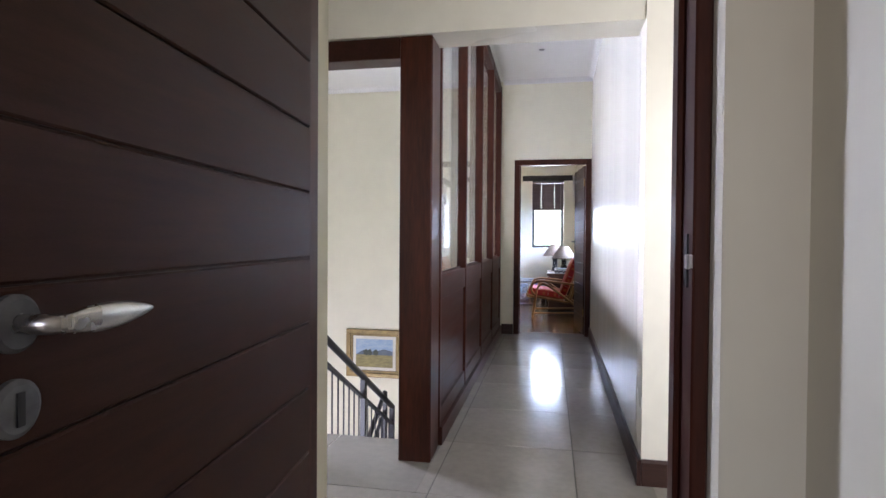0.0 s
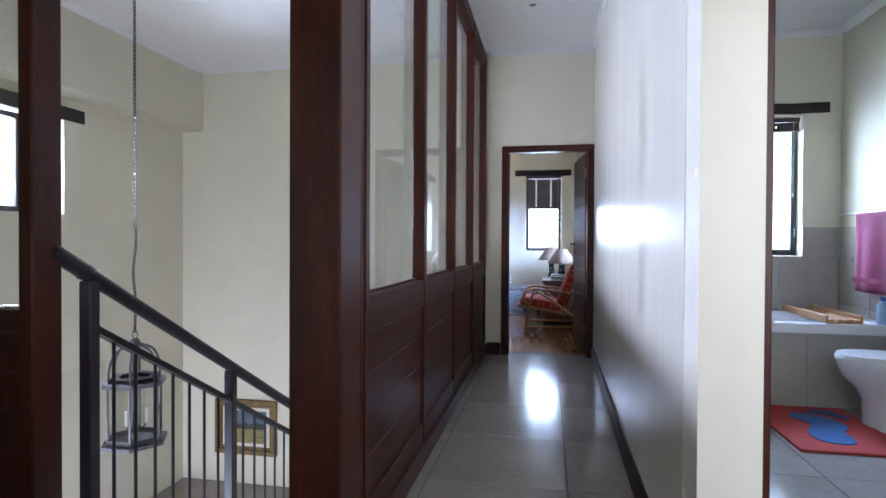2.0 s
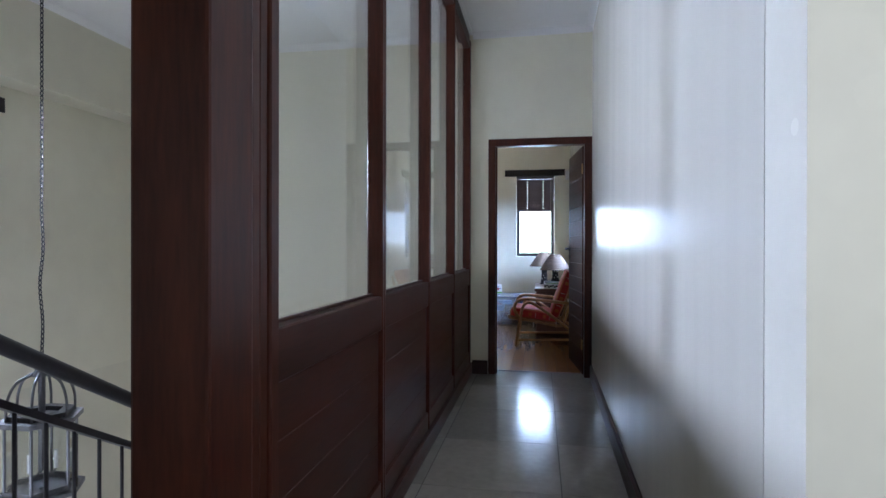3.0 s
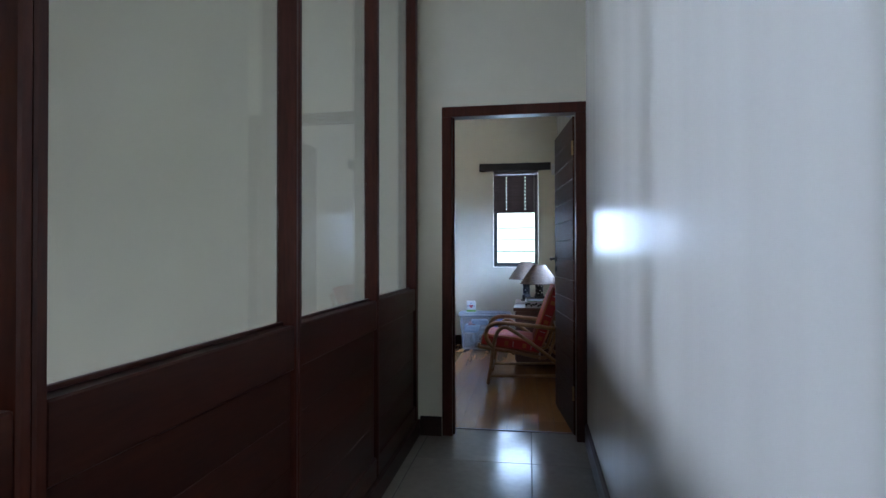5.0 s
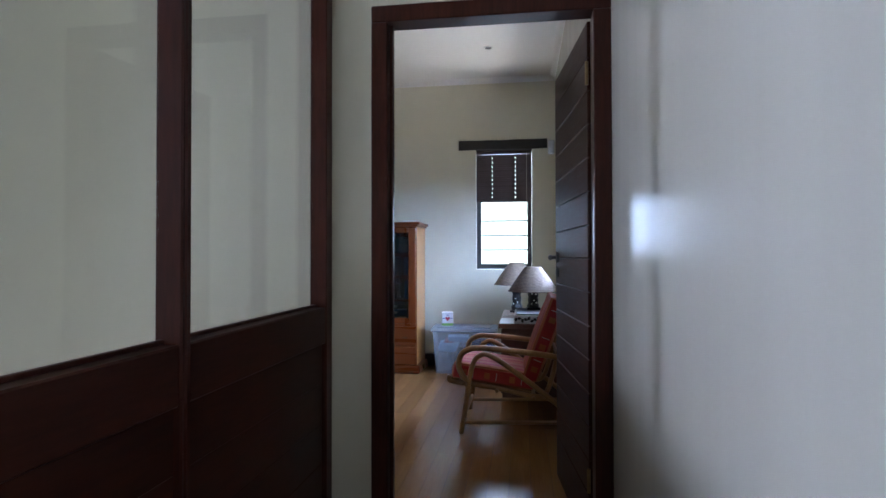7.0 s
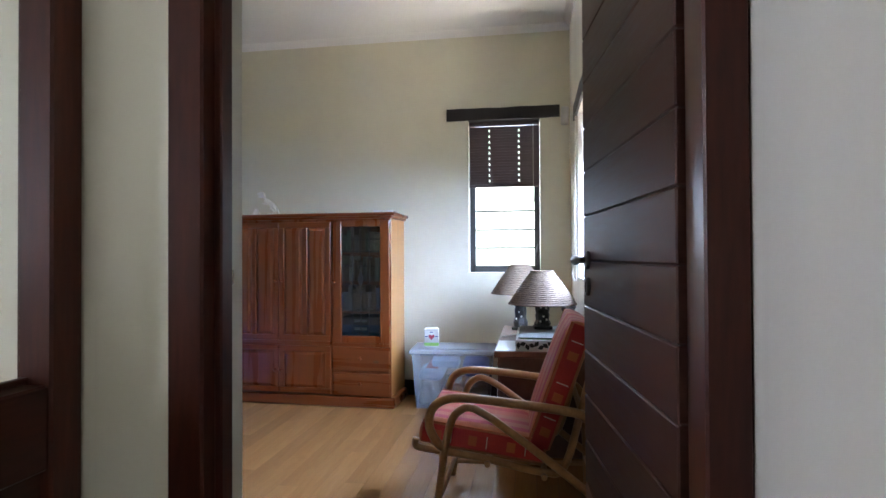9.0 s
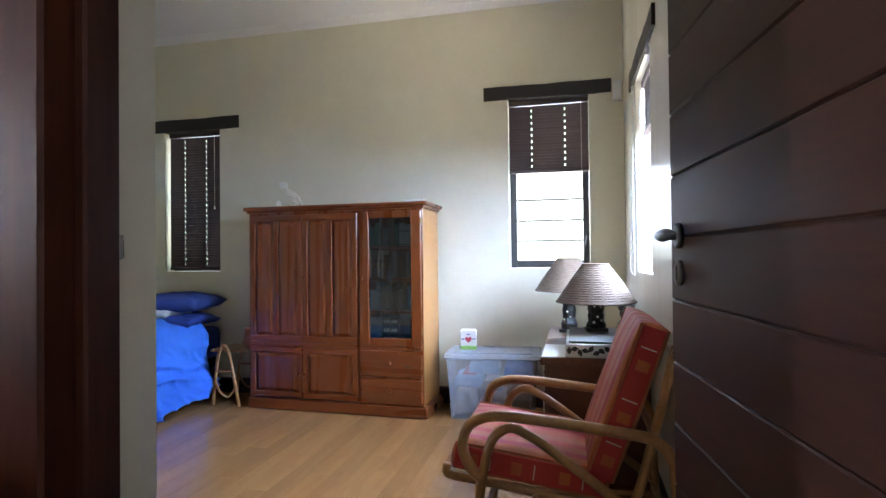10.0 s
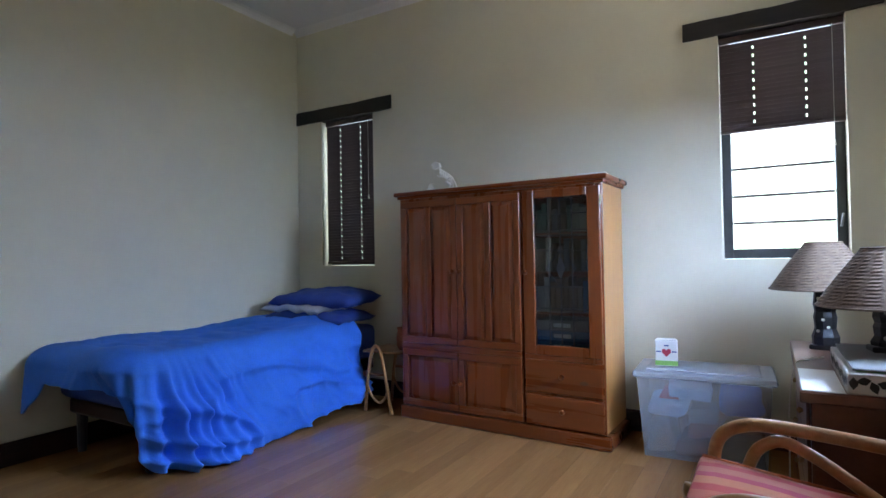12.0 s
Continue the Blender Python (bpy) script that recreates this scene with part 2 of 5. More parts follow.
BIN.node_tree.nodes["Principled BSDF"].inputs["Alpha"].default_value = 0.31


# bright overcast distance outside the windows
OUTSIDE = bpy.data.materials.new("hazy_garden_distance")
OUTSIDE.use_nodes = True
on, ol = OUTSIDE.node_tree.nodes, OUTSIDE.node_tree.links
on.remove(on["Principled BSDF"])
em, ont, orp = on.new("ShaderNodeEmission"), on.new("ShaderNodeTexNoise"), on.new("ShaderNodeValToRGB")
ont.inputs["Scale"].default_value = 2.2
orp.color_ramp.elements[0].position, orp.color_ramp.elements[1].position = 0.40, 0.62
orp.color_ramp.elements[0].color, orp.color_ramp.elements[1].color = (0.62, 0.82, 0.60, 1), (0.93, 0.97, 1.0, 1)
ol.new(ont.outputs["Fac"], orp.inputs["Fac"])
ol.new(orp.outputs["Color"], em.inputs["Color"])
em.inputs["Strength"].default_value = 4.5
ol.new(em.outputs[0], on["Material Output"].inputs["Surface"])


# ---- mesh helpers ----
def box(bm, x0, y0, z0, x1, y1, z1, bev=0.0, seg=1):
    made = bmesh.ops.create_cube(bm, size=1.0)["verts"]
    for v in made:
        v.co = Vector((x0 + (v.co.x + 0.5) * (x1 - x0), y0 + (v.co.y + 0.5) * (y1 - y0), z0 + (v.co.z + 0.5) * (z1 - z0)))
    if bev:
        edges = list({e for v in made for e in v.link_edges})
        bmesh.ops.bevel(bm, geom=edges, offset=bev, segments=seg, affect="EDGES", profile=0.5)
    return bm


def bx(*a, **k):
    return box(bmesh.new(), *a, **k)


def tube(bm, pts, r, seg=8, closed=False, r_end=None):
    """A round bar swept along points."""
    pts = [Vector(p) for p in pts]
    rings, n = [], len(pts)
    up = None
    for i, p in enumerate(pts):
        a = pts[(i - 1) % n] if (closed or i) else p
        b = pts[(i + 1) % n] if (closed or i < n - 1) else p
        d = (b - a).normalized()
        if up is None:
            up = d.orthogonal().normalized()
        side = d.cross(up).normalized()
        up = side.cross(d).normalized()
        rad = r if r_end is None else r + (r_end - r) * i / (n - 1)
        rings.append([bm.verts.new(p + (side * math.cos(t) + up * math.sin(t)) * rad) for t in [2 * math.pi * k / seg for k in range(seg)]])
    for i in range(n if closed else n - 1):
        q, w = rings[i], rings[(i + 1) % n]
        for k in range(seg):
            bm.faces.new((q[k], q[(k + 1) % seg], w[(k + 1) % seg], w[k]))
    if not closed:
        bm.faces.new(rings[0][::-1])
        bm.faces.new(rings[-1])
    return bm


def curve_pts(pts, steps=6):
    """Points on a smooth curve through pts (Catmull-Rom)."""
    pts = [Vector(p) for p in pts]
    out = []
    for i in range(len(pts) - 1):
        p0, p1, p2, p3 = pts[max(i - 1, 0)], pts[i], pts[i + 1], pts[min(i + 2, len(pts) - 1)]
        for s in range(steps):
            t = s / steps
            out.append(0.5 * ((2 * p1) + (p2 - p0) * t + (2 * p0 - 5 * p1 + 4 * p2 - p3) * t * t + (3 * p1 - p0 - 3 * p2 + p3) * t ** 3))
    out.append(pts[-1])
    return out


def lathe(bm, profile, seg=24, at=(0, 0, 0), squash=(1, 1)):
    """Turns (radius, height) pairs about z."""
    rings = []
    for r, z in profile:
        rings.append([bm.verts.new((at[0] + r * squash[0] * math.cos(2 * math.pi * k / seg), at[1] + r * squash[1] * math.sin(2 * math.pi * k / seg), at[2] + z)) for k in range(seg)])
    for q, w in zip(rings, rings[1:]):
        for k in range(seg):
            bm.faces.new((q[k], q[(k + 1) % seg], w[(k + 1) % seg], w[k]))
    if profile[0][0] > 1e-6:
        bm.faces.new(rings[0][::-1])
    if profile[-1][0] > 1e-6:
        bm.faces.new(rings[-1])
    return bm


def prism(bm, outline, axis, a, b):
    """Pushes an outline in the other two axes from a to b along one axis."""
    def at(p, c):
        q = list(p)
        q.insert(axis, c)
        return q
    low = [bm.verts.new(at(p, a)) for p in outline]
    high = [bm.verts.new(at(p, b)) for p in outline]
    k = len(outline)
    bm.faces.new(low)
    bm.faces.new(high[::-1])
    for i in range(k):
        bm.faces.new((low[i], high[i], high[(i + 1) % k], low[(i + 1) % k]))
    bmesh.ops.recalc_face_normals(bm, faces=bm.faces[:])
    return bm


def mesh_from(name, bm, mat, smooth=False):
    bmesh.ops.recalc_face_normals(bm, faces=bm.faces[:])
    me = bpy.data.meshes.new(name)
    bm.to_mesh(me)
    bm.free()
    me.materials.append(mat)
    if smooth:
        me.polygons.foreach_set("use_smooth", [True] * len(me.polygons))
    return me


def part(name, bm, mat, parent, label="", smooth=False):
    ob = new(name, mesh_from(name, bm, mat, smooth))
    ob.parent = parent
    if label:
        ob["label"] = label
    return ob


def piece(name, me, at, parent, rz=0):
    ob = new(name, me)
    ob.parent = parent
    ob.matrix_basis = pose(*at, 0, 0, rz)
    return ob


def thing(name, label, category, at=(0, 0, 0), rz=0, group="", kind=""):
    ob = new(name)
    ob.matrix_basis = pose(*at, 0, 0, rz)
    return tagged(ob, label, category, group, kind)


def solid(name, bm, mat, label, category, group="", kind="", smooth=False):
    return tagged(new(name, mesh_from(name, bm, mat, smooth)), label, category, group, kind)


def structure(name, bm, mat, label, category):
    return solid(name, bm, mat, label, category, kind="structure")


def wall_boxes(bm, axis, lo, hi, a0, a1, z0, z1, holes=()):
    """A wall along axis 'x' or 'y', from lo to hi across, a0 to a1 along, with rectangular holes (b0, b1, c0, c1)."""
    def add(b0, b1, c0, c1):
        if b1 - b0 > 1e-4 and c1 - c0 > 1e-4:
            box(bm, *((b0, lo, c0, b1, hi, c1) if axis == "x" else (lo, b0, c0, hi, b1, c1)))
    at = a0
    for b0, b1, c0, c1 in sorted(holes):
        add(at, b0, z0, z1)
        add(b0, b1, z0, c0)
        add(b0, b1, c1, z1)
        at = b1
    add(at, a1, z0, z1)
    return bm


# ---- setting: walls ----
DA0, DA1, DA2 = 0.84, 1.25, 1.035          # wall between study and lobby
FW0, FW1 = 6.58, 6.755         # wall between corridor and bedroom
RX = 0.69                      # corridor's east face
YB = 10.20                     # bedroom's north face
CEIL, BCEIL = 3.05, 2.955


def askew(y):
    """The corridor's east face, which runs a little off the square."""
    return 0.667 + 0.0112 * (y - 2.54)


wb = wall_boxes(bmesh.new(), "x", DA0, DA1, -2.6, -0.345, 0, CEIL)
wall_boxes(wb, "x", DA0, DA2, -0.345, 0.527, 2.09, CEIL)
wall_boxes(wb, "x", DA0, DA2, 0.527, 1.75, 0, CEIL, [(0.95, 1.60, 0.75, 2.20)])
structure("wall_study", wb, PAINT_MATT, "cream painted wall between study and lobby", "wall")
structure("wall_study_east", wall_boxes(bmesh.new(), "y", 0.66, 0.80, -2.6, DA0, 0, CEIL), PAINT_MATT, "cream painted side wall of the study", "wall")
structure("wall_study_west", wall_boxes(bmesh.new(), "y", -2.75, -2.6, -2.6, 2.56, 0, CEIL), PAINT, "plain cream wall closing the study", "wall")
structure("wall_study_south", wall_boxes(bmesh.new(), "x", -2.75, -2.6, -2.75, 0.8, 0, CEIL, [(-2.0, 0.2, 0.75, 2.25)]), PAINT, "plain cream wall with a window opening", "wall")
structure("wall_lobby_east", wall_boxes(bmesh.new(), "y", 1.75, 1.9, DA0, 2.54, 0, CEIL), PAINT, "plain cream wall closing the lobby", "wall")
structure("wall_corridor_east", prism(bmesh.new(), [(askew(2.70), 2.70), (0.80, 2.70), (0.80, FW0), (askew(FW0), FW0)], 2, 0, CEIL), PAINT_TROWELLED, "glossy cream corridor wall", "wall")
structure("wall_bathroom_south", wall_boxes(bmesh.new(), "x", 2.54, 2.70, RX - 0.02, 2.75, 0, CEIL, [(0.83, 1.72, 0, 2.10)]), PAINT, "cream wall round the bathroom doorway", "wall")
structure("wall_bathroom_east", wall_boxes(bmesh.new(), "y", 2.60, 2.75, 2.70, 6.15, 0, CEIL), PAINT_MATT, "cream bathroom wall above tiles", "wall")
structure("wall_bathroom_north", wall_boxes(bmesh.new(), "x", 6.0, 6.15, 0.80, 2.60, 0, CEIL, [(1.70, 2.32, 1.03, 2.18)]), PAINT_MATT, "cream bathroom wall with a window", "wall")
structure("wall_corridor_north", wall_boxes(bmesh.new(), "x", FW0, FW1, -3.95, 0.85, -2.75, CEIL, [(-0.19, 0.712, -0.13, 2.10)]), PAINT_MATT, "cream wall round the bedroom doorway", "wall")
structure("wall_stairwell_west", wall_boxes(bmesh.new(), "y", -3.95, -3.78, 2.56, FW0, 0.0, 2.36, [(4.12, 5.02, 1.345, 2.15)]), PAINT_MATT, "cream stairwell wall with a small window", "wall")
structure("wall_stairwell_west_lower", wall_boxes(bmesh.new(), "y", -3.95, -3.78, 2.56, FW0, -2.75, 0.0), PAINT_MATT, "cream wall of the hall below", "wall")
structure("wall_stairwell_west_upper", wall_boxes(bmesh.new(), "y", -3.95, -3.53, 2.56, FW0, 2.36, CEIL), PAINT_MATT, "projecting cream beam of the stairwell wall", "wall")
structure("wall_stairwell_south", wall_boxes(bmesh.new(), "x", 2.56, 2.70, -3.78, -0.55, -2.75, -0.26, [(-3.4, -1.9, -2.2, -0.7)]), PAINT_MATT, "cream wall under the landing", "wall")
structure("wall_stairwell_east", wall_boxes(bmesh.new(), "y", -0.50, -0.36, 2.70, FW0, -2.75, -0.26), PAINT_MATT, "cream wall under the corridor", "wall")
ww = wall_boxes(bmesh.new(), "x", 2.56, 2.78, -2.75, -0.345, 2.165, CEIL)
box(ww, -0.345, 2.56, 2.165, RX - 0.02, 2.78, CEIL)
structure("wall_over_screen", ww, PAINT, "cream bulkhead over the timber screen", "wall")
structure("wall_stairwell_end", wall_boxes(bmesh.new(), "x", 2.56, 2.70, -3.78, -2.75, -0.26, CEIL), PAINT, "cream wall at the end of the screen", "wall")
structure("wall_bedroom_north", wall_boxes(bmesh.new(), "x", YB, YB + 0.2, -3.45, 0.90, -0.1, BCEIL + 0.1, [(-3.01, -2.48, 0.985, 2.17), (-0.095, 0.475, 0.995, 2.23)]), PAINT_MATT, "cream bedroom wall with two narrow windows", "wall")
structure("wall_bedroom_west", wall_boxes(bmesh.new(), "y", -3.45, -3.27, FW1, YB, -0.1, BCEIL + 0.1), PAINT_MATT, "cream bedroom wall beside the bed", "wall")
structure("wall_bedroom_east", wall_boxes(bmesh.new(), "y", 0.71, 0.90, FW1, YB, -0.1, BCEIL + 0.1, [(8.86, 9.46, 0.99, 2.06)]), PAINT_TROWELLED, "glossy cream bedroom wall with a window", "wall")

# ceilings
structure("ceiling_study", bx(-2.75, -2.75, CEIL, 1.9, 2.56, CEIL + 0.1), PAINT_WHITE, "white painted ceiling of study and lobby", "ceiling")
structure("ceiling_corridor", bx(-0.33, 2.56, CEIL, 0.80, FW1, CEIL + 0.1), PAINT_WHITE, "white painted corridor ceiling", "ceiling")
structure("ceiling_stairwell", bx(-3.95, 2.56, CEIL - 0.01, -0.33, FW1, CEIL + 0.1), PAINT_WHITE, "white painted stairwell ceiling", "ceiling")
structure("ceiling_bathroom", bx(0.80, 2.54, 2.87, 2.75, 6.15, 2.97), PAINT_WHITE, "white bathroom ceiling", "ceiling")
structure("ceiling_bedroom", bx(-3.45, FW1, BCEIL, 0.90, YB + 0.2, BCEIL + 0.12), PAINT_WHITE, "white painted bedroom ceiling", "ceiling")


def cornice(name, axis, a, b, at, top, side, size=0.05):
    """Small cove moulding; side is the direction, +1 or -1, in which it stands off the wall."""
    pts = [(at, top - 0.001), (at + side * size, top - 0.001), (at + side * size * 0.62, top - size * 0.25),
           (at + side * size * 0.25, top - size * 0.62), (at, top - size)]
    if axis == "x":
        bm = prism(bmesh.new(), [(p, q) for p, q in pts], 0, a, b)
    else:
        bm = prism(bmesh.new(), [(p, q) for p, q in pts], 1, a, b)
    return structure(name, bm, PAINT_WHITE, "narrow white plaster cornice", "trim")


cornice("trim_corridor_north", "x", -0.33, 0.712, FW0, CEIL, -1)
tc_ = cornice("trim_corridor_east", "y", 2.78, FW0 - 0.05, 0.667, CEIL, -1)
for v in tc_.data.vertices:
    v.co.x += 0.0112 * (v.co.y - 2.54)
cornice("trim_stairwell_north", "x", -3.53, -0.45, FW0, CEIL - 0.01, -1)
cornice("trim_stairwell_west", "y", 2.70, FW0 - 0.05, -3.53, CEIL - 0.01, 1)
cornice("trim_bedroom_north", "x", -3.27, 0.71, YB, BCEIL, -1)
cornice("trim_bedroom_west", "y", FW1, YB - 0.05, -3.27, BCEIL, 1)
cornice("trim_bedroom_east", "y", FW1, YB - 0.05, 0.71, BCEIL, -1)
cornice("trim_bathroom_north", "x", 0.80, 2.60, 6.0, 2.87, -1)
cornice("trim_bathroom_east", "y", 2.70, 5.95, 2.60, 2.87, -1)


def baseboard(name, axis, a, b, at, side, high=0.12):
    t = 0.018
    pts = [(at, 0), (at + side * t, 0), (at + side * t, high - 0.012), (at + side * t * 0.45, high), (at, high)]
    return structure(name, prism(bmesh.new(), pts, 0 if axis == "x" else 1, a, b), DARKWOOD, "dark stained wooden skirting board", "baseboard")


bc_ = baseboard("baseboard_corridor_east", "y", 2.522, FW0 - 0.02, 0.667, -1)
for v in bc_.data.vertices:
    v.co.x += 0.0112 * (v.co.y - 2.54)
baseboard("baseboard_corridor_corner", "x", RX - 0.02, 0.826, 2.54, -1)
baseboard("baseboard_corridor_north", "x", -0.33, -0.192, FW0, -1)
baseboard("baseboard_bedroom_west", "y", FW1, YB - 0.02, -3.27, 1)
baseboard("baseboard_bedroom_north", "x", -3.27, 0.71, YB, -1)
baseboard("baseboard_bedroom_east", "y", FW1 + 0.75, YB - 0.02, 0.71, -1)
baseboard("baseboard_bedroom_south", "x", -3.25, -0.25, FW1, 1)


# ---- door frames and doors ----
def door_casing(name, x0, x1, y0, y1, top, wide, label):
    d = thing(name, label, "door frame", kind="structure")
    part("jamb", bx(x0, y0, 0, x0 + wide, y1, top - wide, bev=0.004), MAHOGANY, d)
    part("jamb", bx(x1 - wide, y0, 0, x1, y1, top - wide, bev=0.004), MAHOGANY, d)
    part("head", bx(x0, y0, top - wide, x1, y1, top, bev=0.004), MAHOGANY, d)
    return d


fa = door_casing("door_frame_1", -0.345, 0.527, 0.905, 1.037, 2.09, 0.03, "reddish dark wooden door frame of the study")
part("stop", bx(0.484, 0.985, 0, 0.4965, 1.034, 2.055, bev=0.003), MAHOGANY, fa)
part("lining", bx(-0.345, 1.038, 0, -0.318, 1.125, 2.089, bev=0.003), MAHOGANY, fa)
part("strike_plate", bx(0.4935, 0.935, 1.05, 0.4965, 0.957, 1.15, bev=0.001), METAL, fa, "steel strike plate")
part("latch_mouth", bx(0.488, 0.905, 1.085, 0.4975, 0.93, 1.112, bev=0.002), CHROME, fa, "bright latch lip")
fb = door_casing("door_frame_2", -0.189, 0.7115, FW0 - 0.006, 6.67, 2.098, 0.064, "reddish dark wooden door frame of the bedroom")
part("stop", bx(-0.127, 6.61, 0, -0.112, 6.64, 2.035, bev=0.003), MAHOGANY, fb)
part("strike_plate", bx(-0.127, 6.654, 1.07, -0.1255, 6.666, 1.13, bev=0.0005), BRASS, fb, "steel strike plate")
part("latch_mouth", bx(-0.1275, 6.6665, 1.085, -0.1255, 6.674, 1.112, bev=0.0008), CHROME, fb, "bright latch lip")
rev = bx(-0.19, 6.671, 0, -0.155, FW1, 2.0985)
box(rev, 0.684, 6.671, 0, 0.7118, FW1, 2.0985)
structure("wall_doorway_reveal", rev, PAINT, "plastered reveal of the bedroom doorway", "wall")
fc = door_casing("door_frame_3", 0.83, 1.72, 2.56, 2.69, 2.10, 0.026, "dark wooden door frame of the bathroom")


def plank_door(name, hinge, free, zs, label, handle_z, side, inset=0.065):
    """A leaf of broad horizontal planks; side is the face that carries the handle in view (+1: left of hinge-to-free)."""
    h, f = Vector((*hinge, 0)), Vector((*free, 0))
    d = f - h
    w = d.length
    leaf = thing(name, label, "door", (hinge[0], hinge[1], 0.006), math.degrees(math.atan2(d.y, d.x)))
    part("core", bx(0.003, -0.015, 0, w - 0.003, 0.015, zs[-1] - 0.003), DARKWOOD, leaf)
    for a, b in zip(zs, zs[1:]):
        part("plank", bx(0, -0.021, a + 0.001, w, 0.021, b - 0.0015, bev=0.003), DARKPLANK, leaf)
    hw = w - inset
    for s in (side, -side):
        rose = part("rose", lathe(bmesh.new(), [(0.026, 0), (0.026, 0.006), (0.022, 0.010)], 24), PEWTER, leaf, "round steel rose")
        rose.matrix_basis = pose(hw, s * 0.021, handle_z, -90 * s)
        lev = tube(bmesh.new(), curve_pts([(hw, s * 0.030, handle_z), (hw, s * 0.055, handle_z), (hw - 0.012, s * 0.066, handle_z)], 5), 0.009, 10)
        grip = bmesh.new()
        rings = [[grip.verts.new((hw - 0.005 - 0.125 * u, s * 0.068 + 0.55 * r * math.cos(a), handle_z + r * math.sin(a))) for a in [2 * math.pi * k / 12 for k in range(12)]]
                 for u, r in [(0.05 * q, 0.0015 + 0.0118 * math.sin(math.pi * min(1.0, 0.16 + 0.84 * 0.05 * q)) ** 0.8) for q in range(21)]]
        for q, w2 in zip(rings, rings[1:]):
            for k in range(12):
                grip.faces.new((q[k], q[(k + 1) % 12], w2[(k + 1) % 12], w2[k]))
        grip.faces.new(rings[0])
        grip.faces.new(rings[-1][::-1])
        part("grip", grip, PEWTER if s == side and name == "door_2" else CHROME, leaf, "steel lever grip", smooth=True)
        part("lever", lev, PEWTER if s == side and name == "door_2" else CHROME, leaf, "steel lever handle", smooth=True)
        esc = part("escutcheon", lathe(bmesh.new(), [(0.026, 0), (0.026, 0.006), (0.021, 0.009)], 24), PEWTER, leaf, "round keyhole plate")
        esc.matrix_basis = pose(hw, s * 0.021, handle_z - 0.075, -90 * s)
        part("keyhole", bx(hw - 0.004, min(s * 0.029, s * 0.0315), handle_z - 0.09, hw + 0.004, max(s * 0.029, s * 0.0315), handle_z - 0.06), BLACKWOOD, leaf)
    for z in (0.22, 1.78):
        part("hinge", tube(bmesh.new(), [(-0.006, side * 0.024, z), (-0.006, side * 0.024, z + 0.09)], 0.007, 8), BRASS, leaf)
    return leaf


plank_door("door_1", (-0.312, 1.020), (-0.2305, 0.160), [0.0] + [0.058 + 0.147 * k for k in range(1, 14)] + [2.03],
           "dark stained plank door standing open into the study", 1.054, 1, 0.080)
plank_door("door_2", (0.658, 6.690), (0.578, 7.420), [0.0] + [0.078 + 0.1293 * k for k in range(1, 15)] + [2.03],
           "dark stained plank door standing open into the bedroom", 1.115, 1)

# ---- timber screen round the stairwell ----
screen = thing("timber_screen", "reddish mahogany screen with glass above boarded panels", "screen", kind="structure")
SX = -0.345
part("corner_post", bx(-0.513, 2.573, 0, -0.343, 2.74, 2.163, bev=0.008, seg=2), MAHOGANY, screen)
part("header", bx(-0.46, 2.782, 2.975, -0.36, FW0 - 0.003, CEIL - 0.003, bev=0.004), MAHOGANY, screen)
part("post_upper", bx(-0.47, 2.782, 0, -0.352, 2.82, 2.974, bev=0.004), MAHOGANY, screen)
part("post_side", bx(-0.49, 2.741, 0, -0.350, 2.781, 2.163, bev=0.004), MAHOGANY, screen)
part("plinth", bx(-0.47, 2.822, 0, -0.330, FW0 - 0.003, 0.10, bev=0.005), MAHOGANY_FLAT, screen)
for y0, g0, g1, y1 in ((2.822, 2.865, 3.752, 3.776), (3.778, 3.803, 4.690, 4.711), (4.713, 4.737, 5.616, 5.630), (5.632, 5.652, 6.512, 6.575)):
    leafp = part("panel_door", bx(SX - 0.066, y0, 0.101, SX, g0, 2.974, bev=0.004), MAHOGANY, screen)
    part("stile", bx(SX - 0.066, g1, 0.101, SX, y1, 2.974, bev=0.004), MAHOGANY, leafp)
    part("rail", bx(SX - 0.066, g0, 0.80, SX - 0.004, g1, 0.935, bev=0.004), MAHOGANY_FLAT, leafp)
    part("rail", bx(SX - 0.066, g0, 2.90, SX - 0.004, g1, 2.974, bev=0.004), MAHOGANY_FLAT, leafp)
    part("rail", bx(SX - 0.066, g0, 0.101, SX - 0.004, g1, 0.20, bev=0.004), MAHOGANY_FLAT, leafp)
    for k in range(4):
        part("board", bx(SX - 0.05, g0, 0.2 + 0.15 * k, SX - 0.018, g1, 0.3495 + 0.15 * k, bev=0.0012), MAHOGANY_FLAT, leafp)
    part("bead", bx(SX - 0.054, g0, 0.936, SX - 0.040, g1, 0.946, bev=0.002), MAHOGANY_FLAT, leafp)
    gp = part("pane", bx(SX - 0.063, g0 + 0.001, 0.937, SX - 0.057, g1 - 0.001, 2.899), GLASS, leafp, "clear glass pane")
    gp.visible_shadow = False

